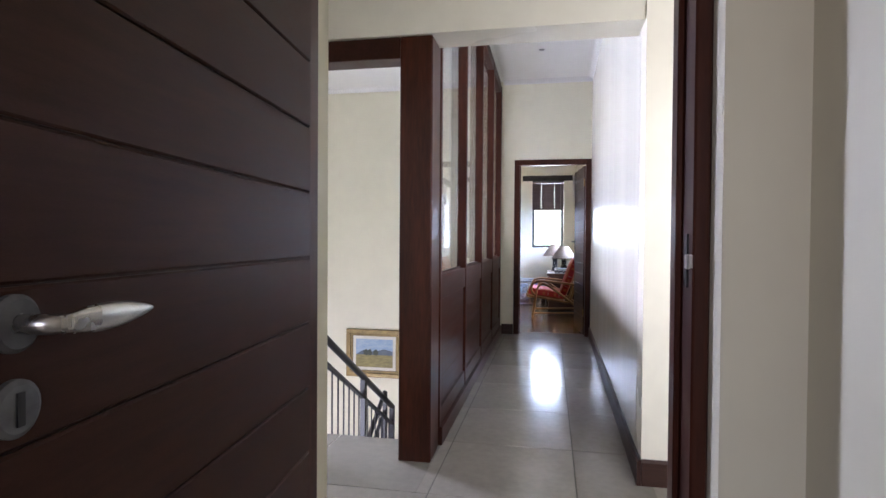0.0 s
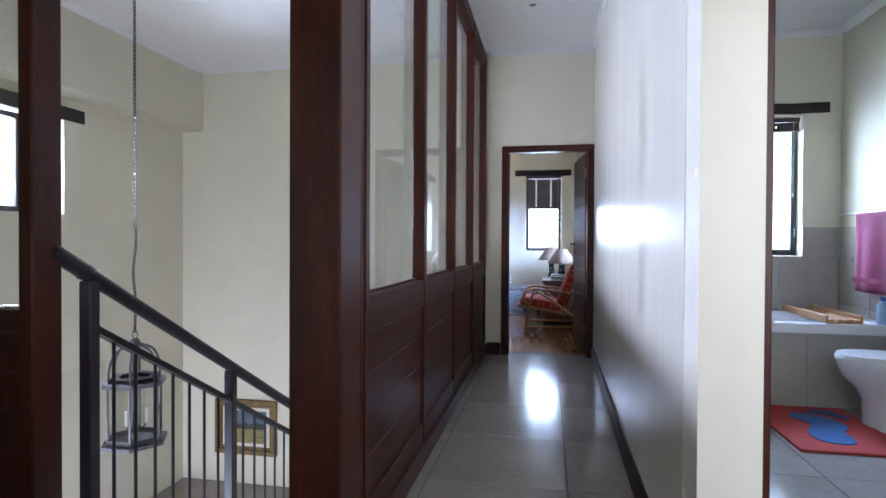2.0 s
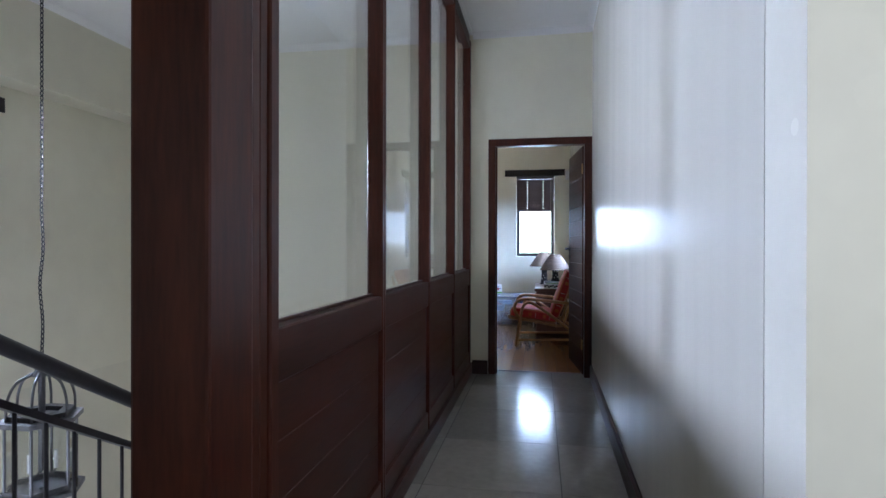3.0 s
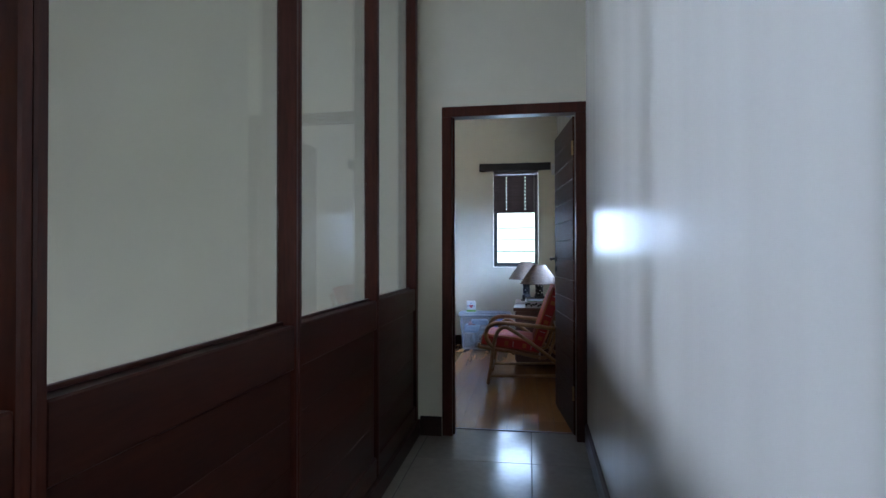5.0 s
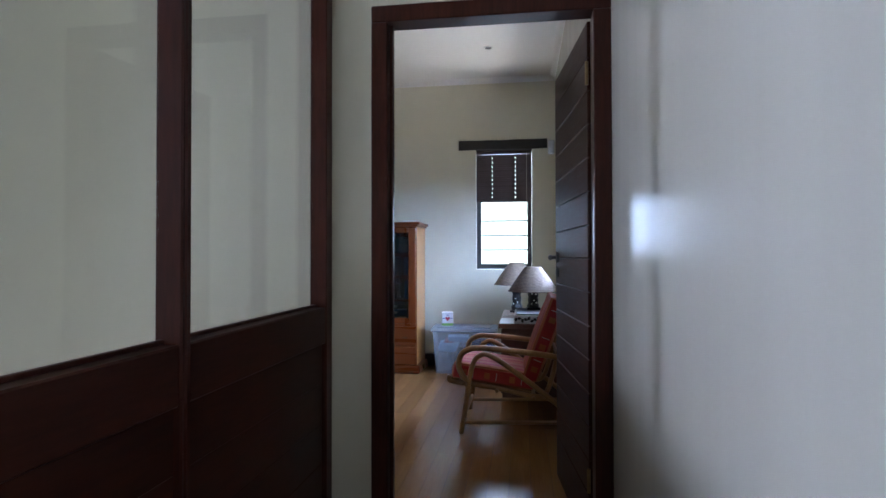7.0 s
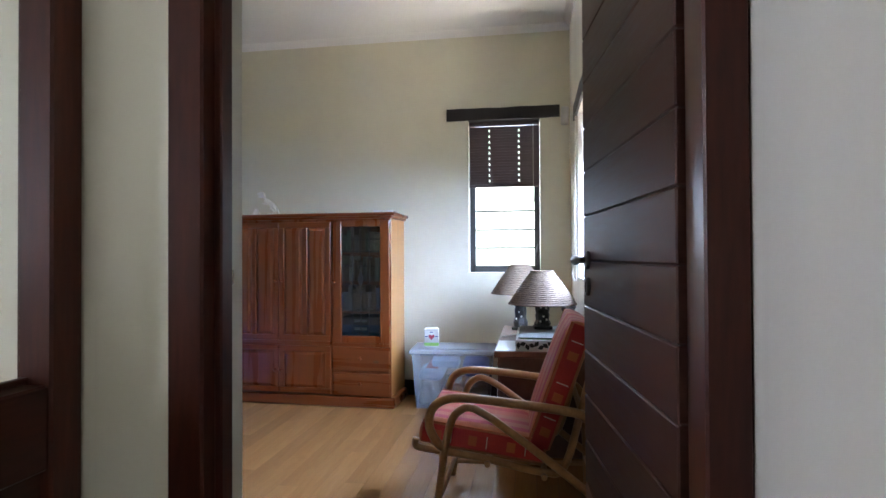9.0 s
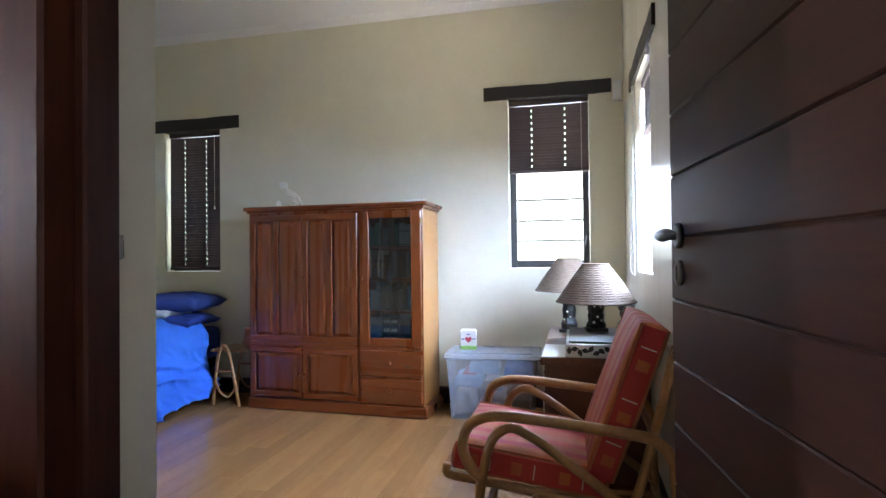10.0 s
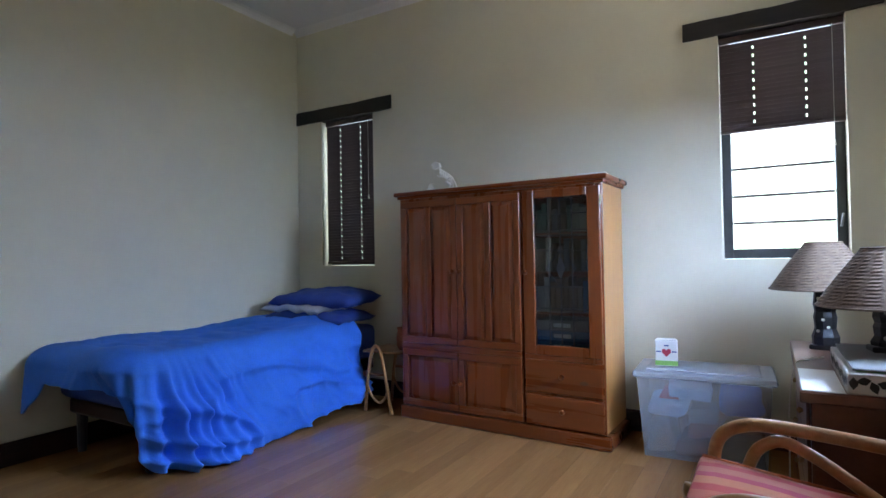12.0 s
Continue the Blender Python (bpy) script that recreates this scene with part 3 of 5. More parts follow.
part("beam", bx(-2.745, 2.578, 2.055, -0.515, 2.72, 2.163, bev=0.004), MAHOGANY_FLAT, screen)
part("post", bx(-1.545, 2.60, 0, -1.485, 2.725, 2.053, bev=0.006), MAHOGANY, screen)
for x0, x1 in ((-2.745, -1.547),):
    sidep = part("panel_fixed", bx(x0, 2.605, 0.001, x1, 2.68, 0.10, bev=0.004), MAHOGANY_FLAT, screen)
    part("rail", bx(x0, 2.605, 0.80, x1, 2.68, 0.885, bev=0.004), MAHOGANY_FLAT, sidep)
    part("rail", bx(x0, 2.605, 2.01, x1, 2.68, 2.053, bev=0.004), MAHOGANY_FLAT, sidep)
    for k in range(5):
        part("board", bx(x0, 2.62, 0.101 + 0.14 * k, x1, 2.66, 0.2405 + 0.14 * k, bev=0.0012), MAHOGANY_FLAT, sidep)
    part("stile", bx(x0, 2.605, 0.886, x0 + 0.07, 2.68, 2.009, bev=0.004), MAHOGANY, sidep)
    gp = part("pane", bx(x0 + 0.07, 2.638, 0.886, x1 - 0.001, 2.644, 2.009), GLASS, sidep, "clear glass pane")
    gp.visible_shadow = False
    # satin steel here paints the bright highlight along the bead
    part("bead", bx(x0 + 0.07, 2.622, 0.886, x1 - 0.001, 2.634, 0.897, bev=0.002), CHROME, sidep, "glazing bead with its highlight put into bright steel")

# ---- stairs and railing ----
landing = structure("floor_landing_slab", bx(-1.56, 2.70, -0.25, -0.502, 2.872, -0.004), PAINT, "plastered edge of the stair landing", "floor")
stairs = thing("staircase", "tiled flight of stairs going down from the landing", "stairs", kind="structure")
RISE, GO = 0.172, 0.294
for k in range(9):
    y = 2.874 + GO * k
    part("step", bx(-1.44, y, -RISE * (k + 1) - 0.20, -0.502, y + GO - 0.001, -RISE * (k + 1), bev=0.006), TILE, stairs)
part("half_landing", bx(-3.77, 5.522, -1.78, -0.502, FW0 - 0.003, -1.55), TILE, stairs)
for k in range(7):
    y = 5.52 - GO * k
    part("step", bx(-2.52, y - GO + 0.001, -1.55 - RISE * (k + 1) - 0.2, -1.56, y, -1.55 - RISE * (k + 1), bev=0.006), TILE, stairs)
structure("floor_hall_below", bx(-3.95, 2.56, -2.85, -0.36, FW1, -2.75), TILE, "grey tiled floor of the hall below", "floor")

rail = thing("stair_railing", "black painted steel stair railing with thin balusters", "railing")
X, SL = -1.5, 0.58
zt = lambda y: 1.015 - SL * (y - 2.82)
part("handrail", tube(bmesh.new(), curve_pts([(X, 2.835, 1.008), (X, 2.86, 0.998), (X, 2.92, zt(2.92)), (X, 5.9, zt(5.9))], 8), 0.030, 14), METAL, rail, "round black handrail", smooth=True)
part("end_cap", lathe(bmesh.new(), [(0.0, -0.034), (0.024, -0.026), (0.034, 0), (0.024, 0.026), (0.0, 0.034)], 16, (X, 2.835, 1.008)), METAL, rail, smooth=True)
part("middle_rail", prism(bmesh.new(), [(2.87, zt(2.87) - 0.185), (2.87, zt(2.87) - 0.215), (5.88, zt(5.88) - 0.215), (5.88, zt(5.88) - 0.185)], 0, X - 0.02, X + 0.02), METAL, rail)
part("bottom_rail", prism(bmesh.new(), [(3.03, 0.03), (3.03, 0.0), (5.88, 0.0 - SL * 2.85), (5.88, 0.03 - SL * 2.85)], 0, X - 0.02, X + 0.02), METAL, rail)
part("bottom_rail", prism(bmesh.new(), [(2.88, -0.045), (2.88, -0.075), (3.03, 0.0), (3.03, 0.03)], 0, X - 0.02, X + 0.02), METAL, rail)
posts = (2.862, 3.853, 4.895, 5.88)
for i, y in enumerate(posts):
    low = -0.004 if i == 0 else -RISE * int((y - 2.874) / GO + 1)
    part("post", bx(X - 0.026, y - 0.026, low - 0.18 if i else -0.24, X + 0.026, y + 0.026, zt(y) - 0.02, bev=0.004), METAL, rail)
for a, b in zip(posts, posts[1:]):
    n = 8
    for k in range(1, n):
        y = a + (b - a) * k / n
        if y > 3.04:
            part("baluster", tube(bmesh.new(), [(X, y, 0.01 - SL * (y - 3.03)), (X, y, zt(y) - 0.20)], 0.0075, 8), METAL, rail)
        else:
            part("baluster", tube(bmesh.new(), [(X, y, -0.02), (X, y, zt(y) - 0.20)], 0.0075, 8), METAL, rail)

lower = thing("lower_stair_railing", "black painted steel railing of the lower flight", "railing")
zl = lambda y: -0.60 - SL * (5.85 - y)
part("handrail", tube(bmesh.new(), [(-1.58, 5.86, zl(5.86)), (-1.58, 3.4, zl(3.4))], 0.026, 12), METAL, lower, smooth=True)
part("middle_rail", prism(bmesh.new(), [(5.86, zl(5.86) - 0.185), (5.86, zl(5.86) - 0.215), (3.4, zl(3.4) - 0.215), (3.4, zl(3.4) - 0.185)], 0, -1.595, -1.565), METAL, lower)
for y in (5.86, 4.9, 3.9):
    part("post", bx(-1.60, y - 0.024, zl(y) - 1.0, -1.555, y + 0.024, zl(y), bev=0.003), METAL, lower)
for k in range(1, 20):
    y = 5.86 - 0.123 * k
    part("baluster", tube(bmesh.new(), [(-1.58, y, zl(y) - 0.92), (-1.58, y, zl(y) - 0.19)], 0.0075, 6), METAL, lower)


def picture(name, x0, x1, z0, z1, label, dark):
    """A painting in a stepped gilt frame on the stairwell's north wall."""
    p = thing(name, label, "painting", (0.5 * (x0 + x1), FW0, 0.5 * (z0 + z1)), group="paintings on the stairwell wall")
    w, h = (x1 - x0) / 2, (z1 - z0) / 2
    for nm, o, i, d in (("outer_frame", 0.0, 0.055, 0.045), ("inner_frame", 0.057, 0.085, 0.032)):
        bm = bmesh.new()
        box(bm, -w + o, -d, h - i, w - o, -0.002, h - o, bev=0.006)
        box(bm, -w + o, -d, -h + o, w - o, -0.002, -h + i, bev=0.006)
        box(bm, -w + o, -d, -h + i, -w + i, -0.002, h - i, bev=0.006)
        box(bm, w - i, -d, -h + i, w - o, -0.002, h - i, bev=0.006)
        part(nm, bm, GILT, p)
    m = 0.087
    part("mount", bx(-w + m, -0.016, -h + m, w - m, -0.003, h - m), MOUNT, p, "pale mount")
    m = 0.125
    part("painted_sky", bx(-w + m, -0.019, -0.02, w - m, -0.0165, h - m), SKYBLUE if not dark else HILLS, p)
    part("painted_field", bx(-w + m, -0.019, -h + m, w - m, -0.0165, -0.0201), FIELD, p)
    hb = prism(bmesh.new(), [(-w + m, -0.02), (w - m, -0.02), (w - m, 0.03), (w * 0.35, 0.055), (0.0, 0.02), (-w * 0.4, 0.035)], 1, -0.0215, -0.0192)
    part("painted_hills", hb, HILLS if not dark else DARKPAINT, p)
    for tx in ((-0.11, -0.06, 0.02) if not dark else (-0.12, 0.0, 0.1)):
        tb = bmesh.new()
        for k in range(5):
            a = k * 1.3
            lathe(tb, [(0.0, -0.022), (0.018, -0.012), (0.02, 0.006), (0.0, 0.024)], 6, (tx + 0.016 * math.cos(a), -0.0225, 0.01 + 0.02 * math.sin(a)), (1, 0.06))
        part("painted_tree", tb, DARKPAINT, p)
    return p


picture("painting", -2.303, -1.567, -0.615, -0.009, "landscape painting with blue sky in a gilt frame", False)
picture("painting", -3.355, -2.62, -1.22, -0.615, "dark painting in a gilt frame behind the balusters", True)

# ---- lantern ----
lan = thing("hanging_lantern", "grey metal lantern hanging on a long chain", "lantern", (-2.52, 4.33, -0.01))
lan.scale = (0.8, 0.8, 0.93)
ch = bmesh.new()
for k in range(92):
    z = 0.56 + 0.0297 * k
    wob = 0.016 * math.sin(k * 0.33) * math.exp(-((k - 16) / 12.0) ** 2)
    loop = [(0.008 * math.cos(a), 0.0, 0.018 * math.sin(a)) for a in [2 * math.pi * j / 8 for j in range(8)]]
    if k % 2:
        loop = [(0, p[0], p[2]) for p in loop]
    tube(ch, [(1.25 * p[0] + wob, 1.25 * p[1], p[2] + z) for p in loop], 0.0046, 5, closed=True)
part("chain", ch, METAL, lan, "steel chain")
part("ring", tube(bmesh.new(), [(0.026 * math.cos(a), 0, 0.53 + 0.03 * math.sin(a)) for a in [2 * math.pi * j / 14 for j in range(14)]], 0.005, 6, closed=True), PEWTER, lan)
part("finial", lathe(bmesh.new(), [(0.0, 0.505), (0.03, 0.50), (0.045, 0.47), (0.06, 0.44), (0.0, 0.438)], 12), PEWTER, lan)


def hexring(r0, r1, z0, z1, seg=6):
    bm = bmesh.new()
    rows = [[bm.verts.new((r * math.cos(math.pi * k / 3), r * math.sin(math.pi * k / 3), z)) for k in range(seg)] for r, z in ((r0, z0), (r1, z0), (r1, z1), (r0, z1))]
    for q, w in zip(rows, rows[1:] + rows[:1]):
        for k in range(seg):
            bm.faces.new((q[k], q[(k + 1) % seg], w[(k + 1) % seg], w[k]))
    return bm


part("roof_plate", hexring(0.05, 0.262, 0.165, 0.195), PEWTER, lan)
part("collar", hexring(0.13, 0.205, 0.197, 0.225), BLACKWOOD, lan)
part("base_plate", hexring(0.02, 0.272, -0.275, -0.250), PEWTER, lan)
part("base_rim", hexring(0.205, 0.225, -0.249, -0.215), PEWTER, lan)
for k in range(6):
    a = math.pi * k / 3
    c, s = math.cos(a), math.sin(a)
    part("corner_bar", tube(bmesh.new(), [(0.215 * c, 0.215 * s, -0.215), (0.215 * c, 0.215 * s, 0.164)], 0.011, 6), PEWTER, lan)
    part("arch", tube(bmesh.new(), curve_pts([(0.205 * c, 0.205 * s, 0.195), (0.20 * c, 0.20 * s, 0.31), (0.15 * c, 0.15 * s, 0.41), (0.05 * c, 0.05 * s, 0.455)], 5), 0.010, 6), PEWTER, lan, smooth=True)
    b = a + math.pi / 6
    pn = part("pane", bx(-0.098, -0.0015, -0.214, 0.098, 0.0015, 0.163), GLASS, lan, "clear lantern glass")
    pn.matrix_basis = pose(0.186 * math.cos(b), 0.186 * math.sin(b), 0, 0, 0, math.degrees(b) + 90)
for k in range(3):
    a = 2 * math.pi * k / 3 + 0.4
    c, s = math.cos(a), math.sin(a)
    part("candle_arm", tube(bmesh.new(), curve_pts([(0, 0, -0.12), (0.05 * c, 0.05 * s, -0.17), (0.09 * c, 0.09 * s, -0.13)], 5), 0.006, 6), PEWTER, lan, smooth=True)
    part("candle", tube(bmesh.new(), [(0.09 * c, 0.09 * s, -0.13), (0.09 * c, 0.09 * s, -0.02)], 0.013, 10), PLASTICW, lan, "white candle sleeve")
part("stem", tube(bmesh.new(), [(0, 0, -0.14), (0, 0, 0.44)], 0.022, 8), PEWTER, lan)

# ---- windows, lintels and blinds ----


def window_unit(name, at, rz, w, z0, z1, bars, label, split=None):
    """A dark metal window set back in its opening; local x runs along the wall, y points outside."""
    o = thing(name, label, "window", (at[0], at[1], 0), rz, kind="structure")
    f, y0, y1 = 0.045, 0.10, 0.145
    h = w / 2 - 0.002
    wf = part("window_frame", bx(-h, y0, z0 + 0.002, -h + f, y1, z1 - 0.002, bev=0.004), ALU, o)
    part("side_bar", bx(h - f, y0, z0 + 0.002, h, y1, z1 - 0.002, bev=0.004), ALU, wf)
    part("bottom_bar", bx(-h + f, y0, z0 + 0.002, h - f, y1, z0 + 0.055, bev=0.004), ALU, wf)
    part("top_bar", bx(-h + f, y0, z1 - 0.05, h - f, y1, z1 - 0.002, bev=0.004), ALU, wf)
    pn = part("pane", bx(-h + f, y0 + 0.02, z0 + 0.055, h - f, y0 + 0.025, z1 - 0.05), GLASS, o, "clear window pane")
    pn.visible_shadow = False
    for z in bars:
        part("burglar_bar", tube(bmesh.new(), [(-h + f, y0 + 0.06, z), (h - f, y0 + 0.06, z)], 0.0085, 6), METAL, o)
    if split:
        part("mullion", bx(split - 0.018, y0 - 0.004, z0 + 0.055, split + 0.018, y1 + 0.004, z1 - 0.05, bev=0.003), ALU, o)
    part("catch", tube(bmesh.new(), curve_pts([(h - 0.02, y0 - 0.002, z0 + 0.22), (h - 0.02, y0 - 0.03, z0 + 0.22), (h - 0.03, y0 - 0.035, z0 + 0.16)], 4), 0.006, 6), PEWTER, o)
    return o


def lintel(at, rz, w, z0, z1, depth=0.15):
    """A rough black timber beam set in the wall, a little proud of it."""
    o = thing("window_lintel", "rough black timber lintel over the window", "beam", (at[0], at[1], 0), rz, group="window lintels", kind="structure")
    bm = bx(-w / 2, -0.016, z0, w / 2, depth, z1)
    bmesh.ops.subdivide_edges(bm, edges=[e for e in bm.edges if abs((e.verts[0].co - e.verts[1].co).x) > 0.3], cuts=14)
    for v in bm.verts:
        v.co += Vector((0, 0 if v.co.y > 0.05 else 0.004 * noise.noise(v.co * 9 + Vector((at[0] * 7, 0, 0))), 0.006 * noise.noise(v.co * 6 + Vector((at[0] * 3, 2, 0)))))
    part("beam", bm, BEAM, o)
    return o


def blind(at, rz, w, ztop, zbot, label):
    """A wooden slat blind, closed, with cord holes; local y points outside."""
    o = thing("slat_blind", label, "blind", (at[0], at[1], 0), rz, group="window blinds")
    h = w / 2
    part("head_rail", bx(-h, 0.030, ztop - 0.035, h, 0.075, ztop, bev=0.003), SLAT, o)
    pitch, holes = 0.0225, (-0.21 * w, 0.21 * w)
    bm = bmesh.new()
    edges = [-h, holes[0] - 0.0038, holes[0] + 0.0038, holes[1] - 0.0038, holes[1] + 0.0038, h]
    for a, b in ((0, 1), (2, 3), (4, 5)):
        box(bm, edges[a], -0.0014, -0.013, edges[b], 0.0014, 0.013)
    for a in (1, 3):
        box(bm, edges[a], -0.0013, -0.013, edges[a + 1], 0.0013, -0.007)
    me = mesh_from("slat", bm, SLAT)
    plain = mesh_from("slat", bx(-h, -0.0014, -0.0135, h, 0.0014, 0.0135), SLAT)
    z = ztop - 0.05
    while z > zbot + 0.012:
        count = round((ztop - z) / pitch)
        s = new("slat", me if count % 2 else plain)
        s.parent = o
        s.matrix_basis = pose(0, 0.05, z, 22)
        z -= pitch
    part("bottom_rail", bx(-h, 0.035, zbot, h, 0.065, zbot + 0.022, bev=0.004), SLAT, o)
    for k, x in enumerate(holes):
        part("ladder_cord", tube(bmesh.new(), [(x + 0.012, 0.033, zbot + 0.02), (x + 0.012, 0.033, ztop - 0.03)], 0.0012, 5), SLAT, o)
    part("pull_cord", tube(bmesh.new(), [(h - 0.05, 0.028, ztop - 0.03), (h - 0.05, 0.028, ztop - 0.62)], 0.0016, 5), CORD, o)
    part("tassel", lathe(bmesh.new(), [(0.003, 0.03), (0.007, 0.0), (0.0, -0.002)], 8, (h - 0.05, 0.028, ztop - 0.65)), BONE, o)
    return o


window_unit("window_1", (0.19, YB), 0, 0.57, 0.995, 2.228, (1.195, 1.345, 1.50), "narrow dark metal window with burglar bars, daylight behind")
window_unit("window_2", (-2.745, YB), 0, 0.53, 0.985, 2.165, (1.19, 1.36, 1.54), "narrow dark metal window behind a closed blind")
window_unit("window_3", (0.71, 9.16), -90, 0.60, 0.99, 2.055, (1.19, 1.36, 1.54), "narrow dark metal window beside the lamps")
window_unit("window_4", (2.01, 6.0), 0, 0.62, 1.03, 2.175, (), "dark metal bathroom window, blown bright with daylight")
window_unit("window_6", (1.275, DA0 + 0.19), 180, 0.65, 0.75, 2.20, (), "plain dark metal lobby window")
window_unit("window_5", (-3.78, 4.57), 90, 0.90, 1.345, 2.145, (), "small dark metal stairwell window", 0.12)
lintel((0.18, YB), 0, 0.90, 2.222, 2.318)
lintel((-2.785, YB), 0, 0.97, 2.160, 2.262)
lintel((0.71, 9.16), -90, 1.0, 2.062, 2.16)
lintel((2.01, 6.0), 0, 1.0, 2.20, 2.285)
lintel((-3.78, 4.57), 90, 1.30, 2.155, 2.27)
blind((0.19, YB), 0, 0.565, 2.215, 1.685, "brown wooden slat blind lowered half way")
blind((-2.745, YB), 0, 0.49, 2.153, 0.998, "brown wooden slat blind lowered and closed")
blind((0.71, 9.16), -90, 0.56, 2.055, 1.75, "brown wooden slat blind drawn most of the way up")
blind((2.01, 6.0), 0, 0.60, 2.175, 2.06, "brown slat blind rolled up above the bath")
structure("window_ledge_stair", bx(-3.90, 4.122, 1.3452, -3.785, 5.018, 1.352), PAINT_WHITE, "white painted window ledge", "sill")


for at, turn, w, h in (((0.2, 13.5, 1.6), (90, 0, 0), 16, 9), ((-7.2, 4.6, 1.0), (90, 0, 90), 10, 9), ((5.2, 9.16, 1.6), (90, 0, -90), 7, 9)):
    bm = bx(-w / 2, -h / 2, -0.01, w / 2, h / 2, 0.01)
    bd = structure("backdrop", bm, OUTSIDE, "bright hazy daylight beyond the windows", "backdrop")
    bd.matrix_basis = pose(*at, *turn)


def downlight(at, label="small recessed white ceiling spotlight"):
    o = thing("ceiling_spotlight", label, "light", at, group="recessed ceiling lights")
    part("ring", lathe(bmesh.new(), [(0.030, -0.001), (0.042, -0.001), (0.044, -0.006), (0.036, -0.009), (0.030, -0.004)], 24), PLASTICW, o)
    part("bulb", lathe(bmesh.new(), [(0.029, -0.001), (0.028, -0.004), (0.0, -0.005)], 20), PEWTER, o)
    return o


downlight((0.14, 5.52, CEIL))
downlight((0.09, 9.34, BCEIL))
downlight((1.63, 5.12, 2.87))

# ---- bathroom ----
tub = thing("bathtub", "white bathtub behind a beige tiled front", "bathtub")
rim = bmesh.new()
box(rim, 0.96, 5.20, 0.51, 2.592, 5.27, 0.585, bev=0.012, seg=2)
box(rim, 0.96, 5.92, 0.51, 2.592, 5.992, 0.585, bev=0.012, seg=2)
box(rim, 0.96, 5.27, 0.51, 1.06, 5.92, 0.585, bev=0.01)
box(rim, 2.49, 5.27, 0.51, 2.592, 5.92, 0.585, bev=0.01)
part("rim", rim, PORCELAIN, tub)
basin = bmesh.new()
bmesh.ops.create_grid(basin, x_segments=24, y_segments=14, size=0.5)
for v in basin.verts:
    e = max(abs(v.co.x) * 2, abs(v.co.y) * 2)
    v.co = Vector((1.775 + v.co.x * 1.46, 5.595 + v.co.y * 0.68, 0.56 - 0.36 * (1 - e ** 6)))
part("basin", basin, PORCELAIN, tub, smooth=True)
for k in range(3):
    part("front_tile", bx(0.96 + 0.545 * k, 5.225, 0.0, 0.96 + 0.545 * (k + 1) - 0.003, 5.245, 0.508, bev=0.002), WALLTILE, tub)

tray = thing("bath_tray", "slatted wooden bath tray lying across the tub", "tray", (2.27, 5.20, 0.586))
for k in range(4):
    part("slat", bx(-0.09 + 0.055 * k, 0.02, 0.012, -0.055 + 0.055 * k, 0.76, 0.026, bev=0.003), TEAKLIGHT, tray)
for y in (0.03, 0.25, 0.50, 0.73):
    part("crossbar", bx(-0.10, y, 0.0, 0.12, y + 0.03, 0.011, bev=0.002), TEAKLIGHT, tray)
for x in (-0.105, 0.108):
    part("side_rail", bx(x, 0.02, 0.0, x + 0.014, 0.76, 0.055, bev=0.003), TEAKLIGHT, tray)


def bottle(name, at, r, h, mat, cap, label):
    o = thing(name, label, "bottle", at, group="bottles on the bath edge")
    part("body", lathe(bmesh.new(), [(r * 0.9, 0), (r, 0.01), (r, h * 0.68), (r * 0.45, h * 0.80), (r * 0.42, h * 0.84)], 16), mat, o, smooth=True)
    part("cap", lathe(bmesh.new(), [(r * 0.5, h * 0.841), (r * 0.5, h * 0.98), (r * 0.3, h)], 14), cap, o)
    return o


bottle("shampoo_bottle", (2.515, 5.235, 0.586), 0.034, 0.19, PALEBLUE, BLUEPLASTIC, "pale blue bottle with a blue cap")
bottle("shampoo_bottle", (2.560, 5.30, 0.586), 0.028, 0.16, PLASTICW, PLASTICW, "white bottle on the tub rim")

wc = thing("toilet", "white porcelain toilet with closed lid", "toilet", (2.06, 4.83, 0))
bowl = bmesh.new()
rings = []
for z, x0, x1, w in ((0.0, 0.150, 0.50, 0.125), (0.03, 0.148, 0.50, 0.122), (0.17, 0.145, 0.50, 0.122), (0.24, 0.105, 0.51, 0.140), (0.31, 0.035, 0.515, 0.172), (0.385, 0.008, 0.505, 0.182), (0.405, 0.008, 0.505, 0.182)):
    cx, rx = 0.5 * (x0 + x1), 0.5 * (x1 - x0)
    rings.append([bowl.verts.new((cx - rx * math.copysign(abs(math.cos(a)) ** 0.8, math.cos(a)), w * math.copysign(abs(math.sin(a)) ** 0.85, math.sin(a)), z)) for a in [2 * math.pi * k / 28 for k in range(28)]])
for q, w in zip(rings, rings[1:]):
    for k in range(28):
        bowl.faces.new((q[k], q[(k + 1) % 28], w[(k + 1) % 28], w[k]))
bowl.faces.new(rings[-1])
part("bowl", bowl, PORCELAIN, wc, smooth=True)
for nm, z0, z1, gr in (("seat", 0.407, 0.425, 0.0), ("lid", 0.427, 0.452, -0.004)):
    bm = bmesh.new()
    lo, hi = [[bm.verts.new((0.235 - (0.235 - gr - ins) * math.copysign(abs(math.cos(a)) ** 0.8, math.cos(a)), (0.187 + gr - ins) * math.copysign(abs(math.sin(a)) ** 0.85, math.sin(a)), z)) for a in [2 * math.pi * k / 28 for k in range(28)]] for z, ins in ((z0, 0.0), (z1, 0.012))]
    bm.faces.new(hi)
    bm.faces.new(lo[::-1])
    for k in range(28):
        bm.faces.new((lo[k], lo[(k + 1) % 28], hi[(k + 1) % 28], hi[k]))
    part(nm, bm, PORCELAIN, wc)
trail = thing("towel_rail", "chrome towel rail on the bathroom wall", "towel rail")
part("bar", tube(bmesh.new(), [(2.535, 4.95, 1.362), (2.535, 5.86, 1.362)], 0.009, 10), CHROME, trail)
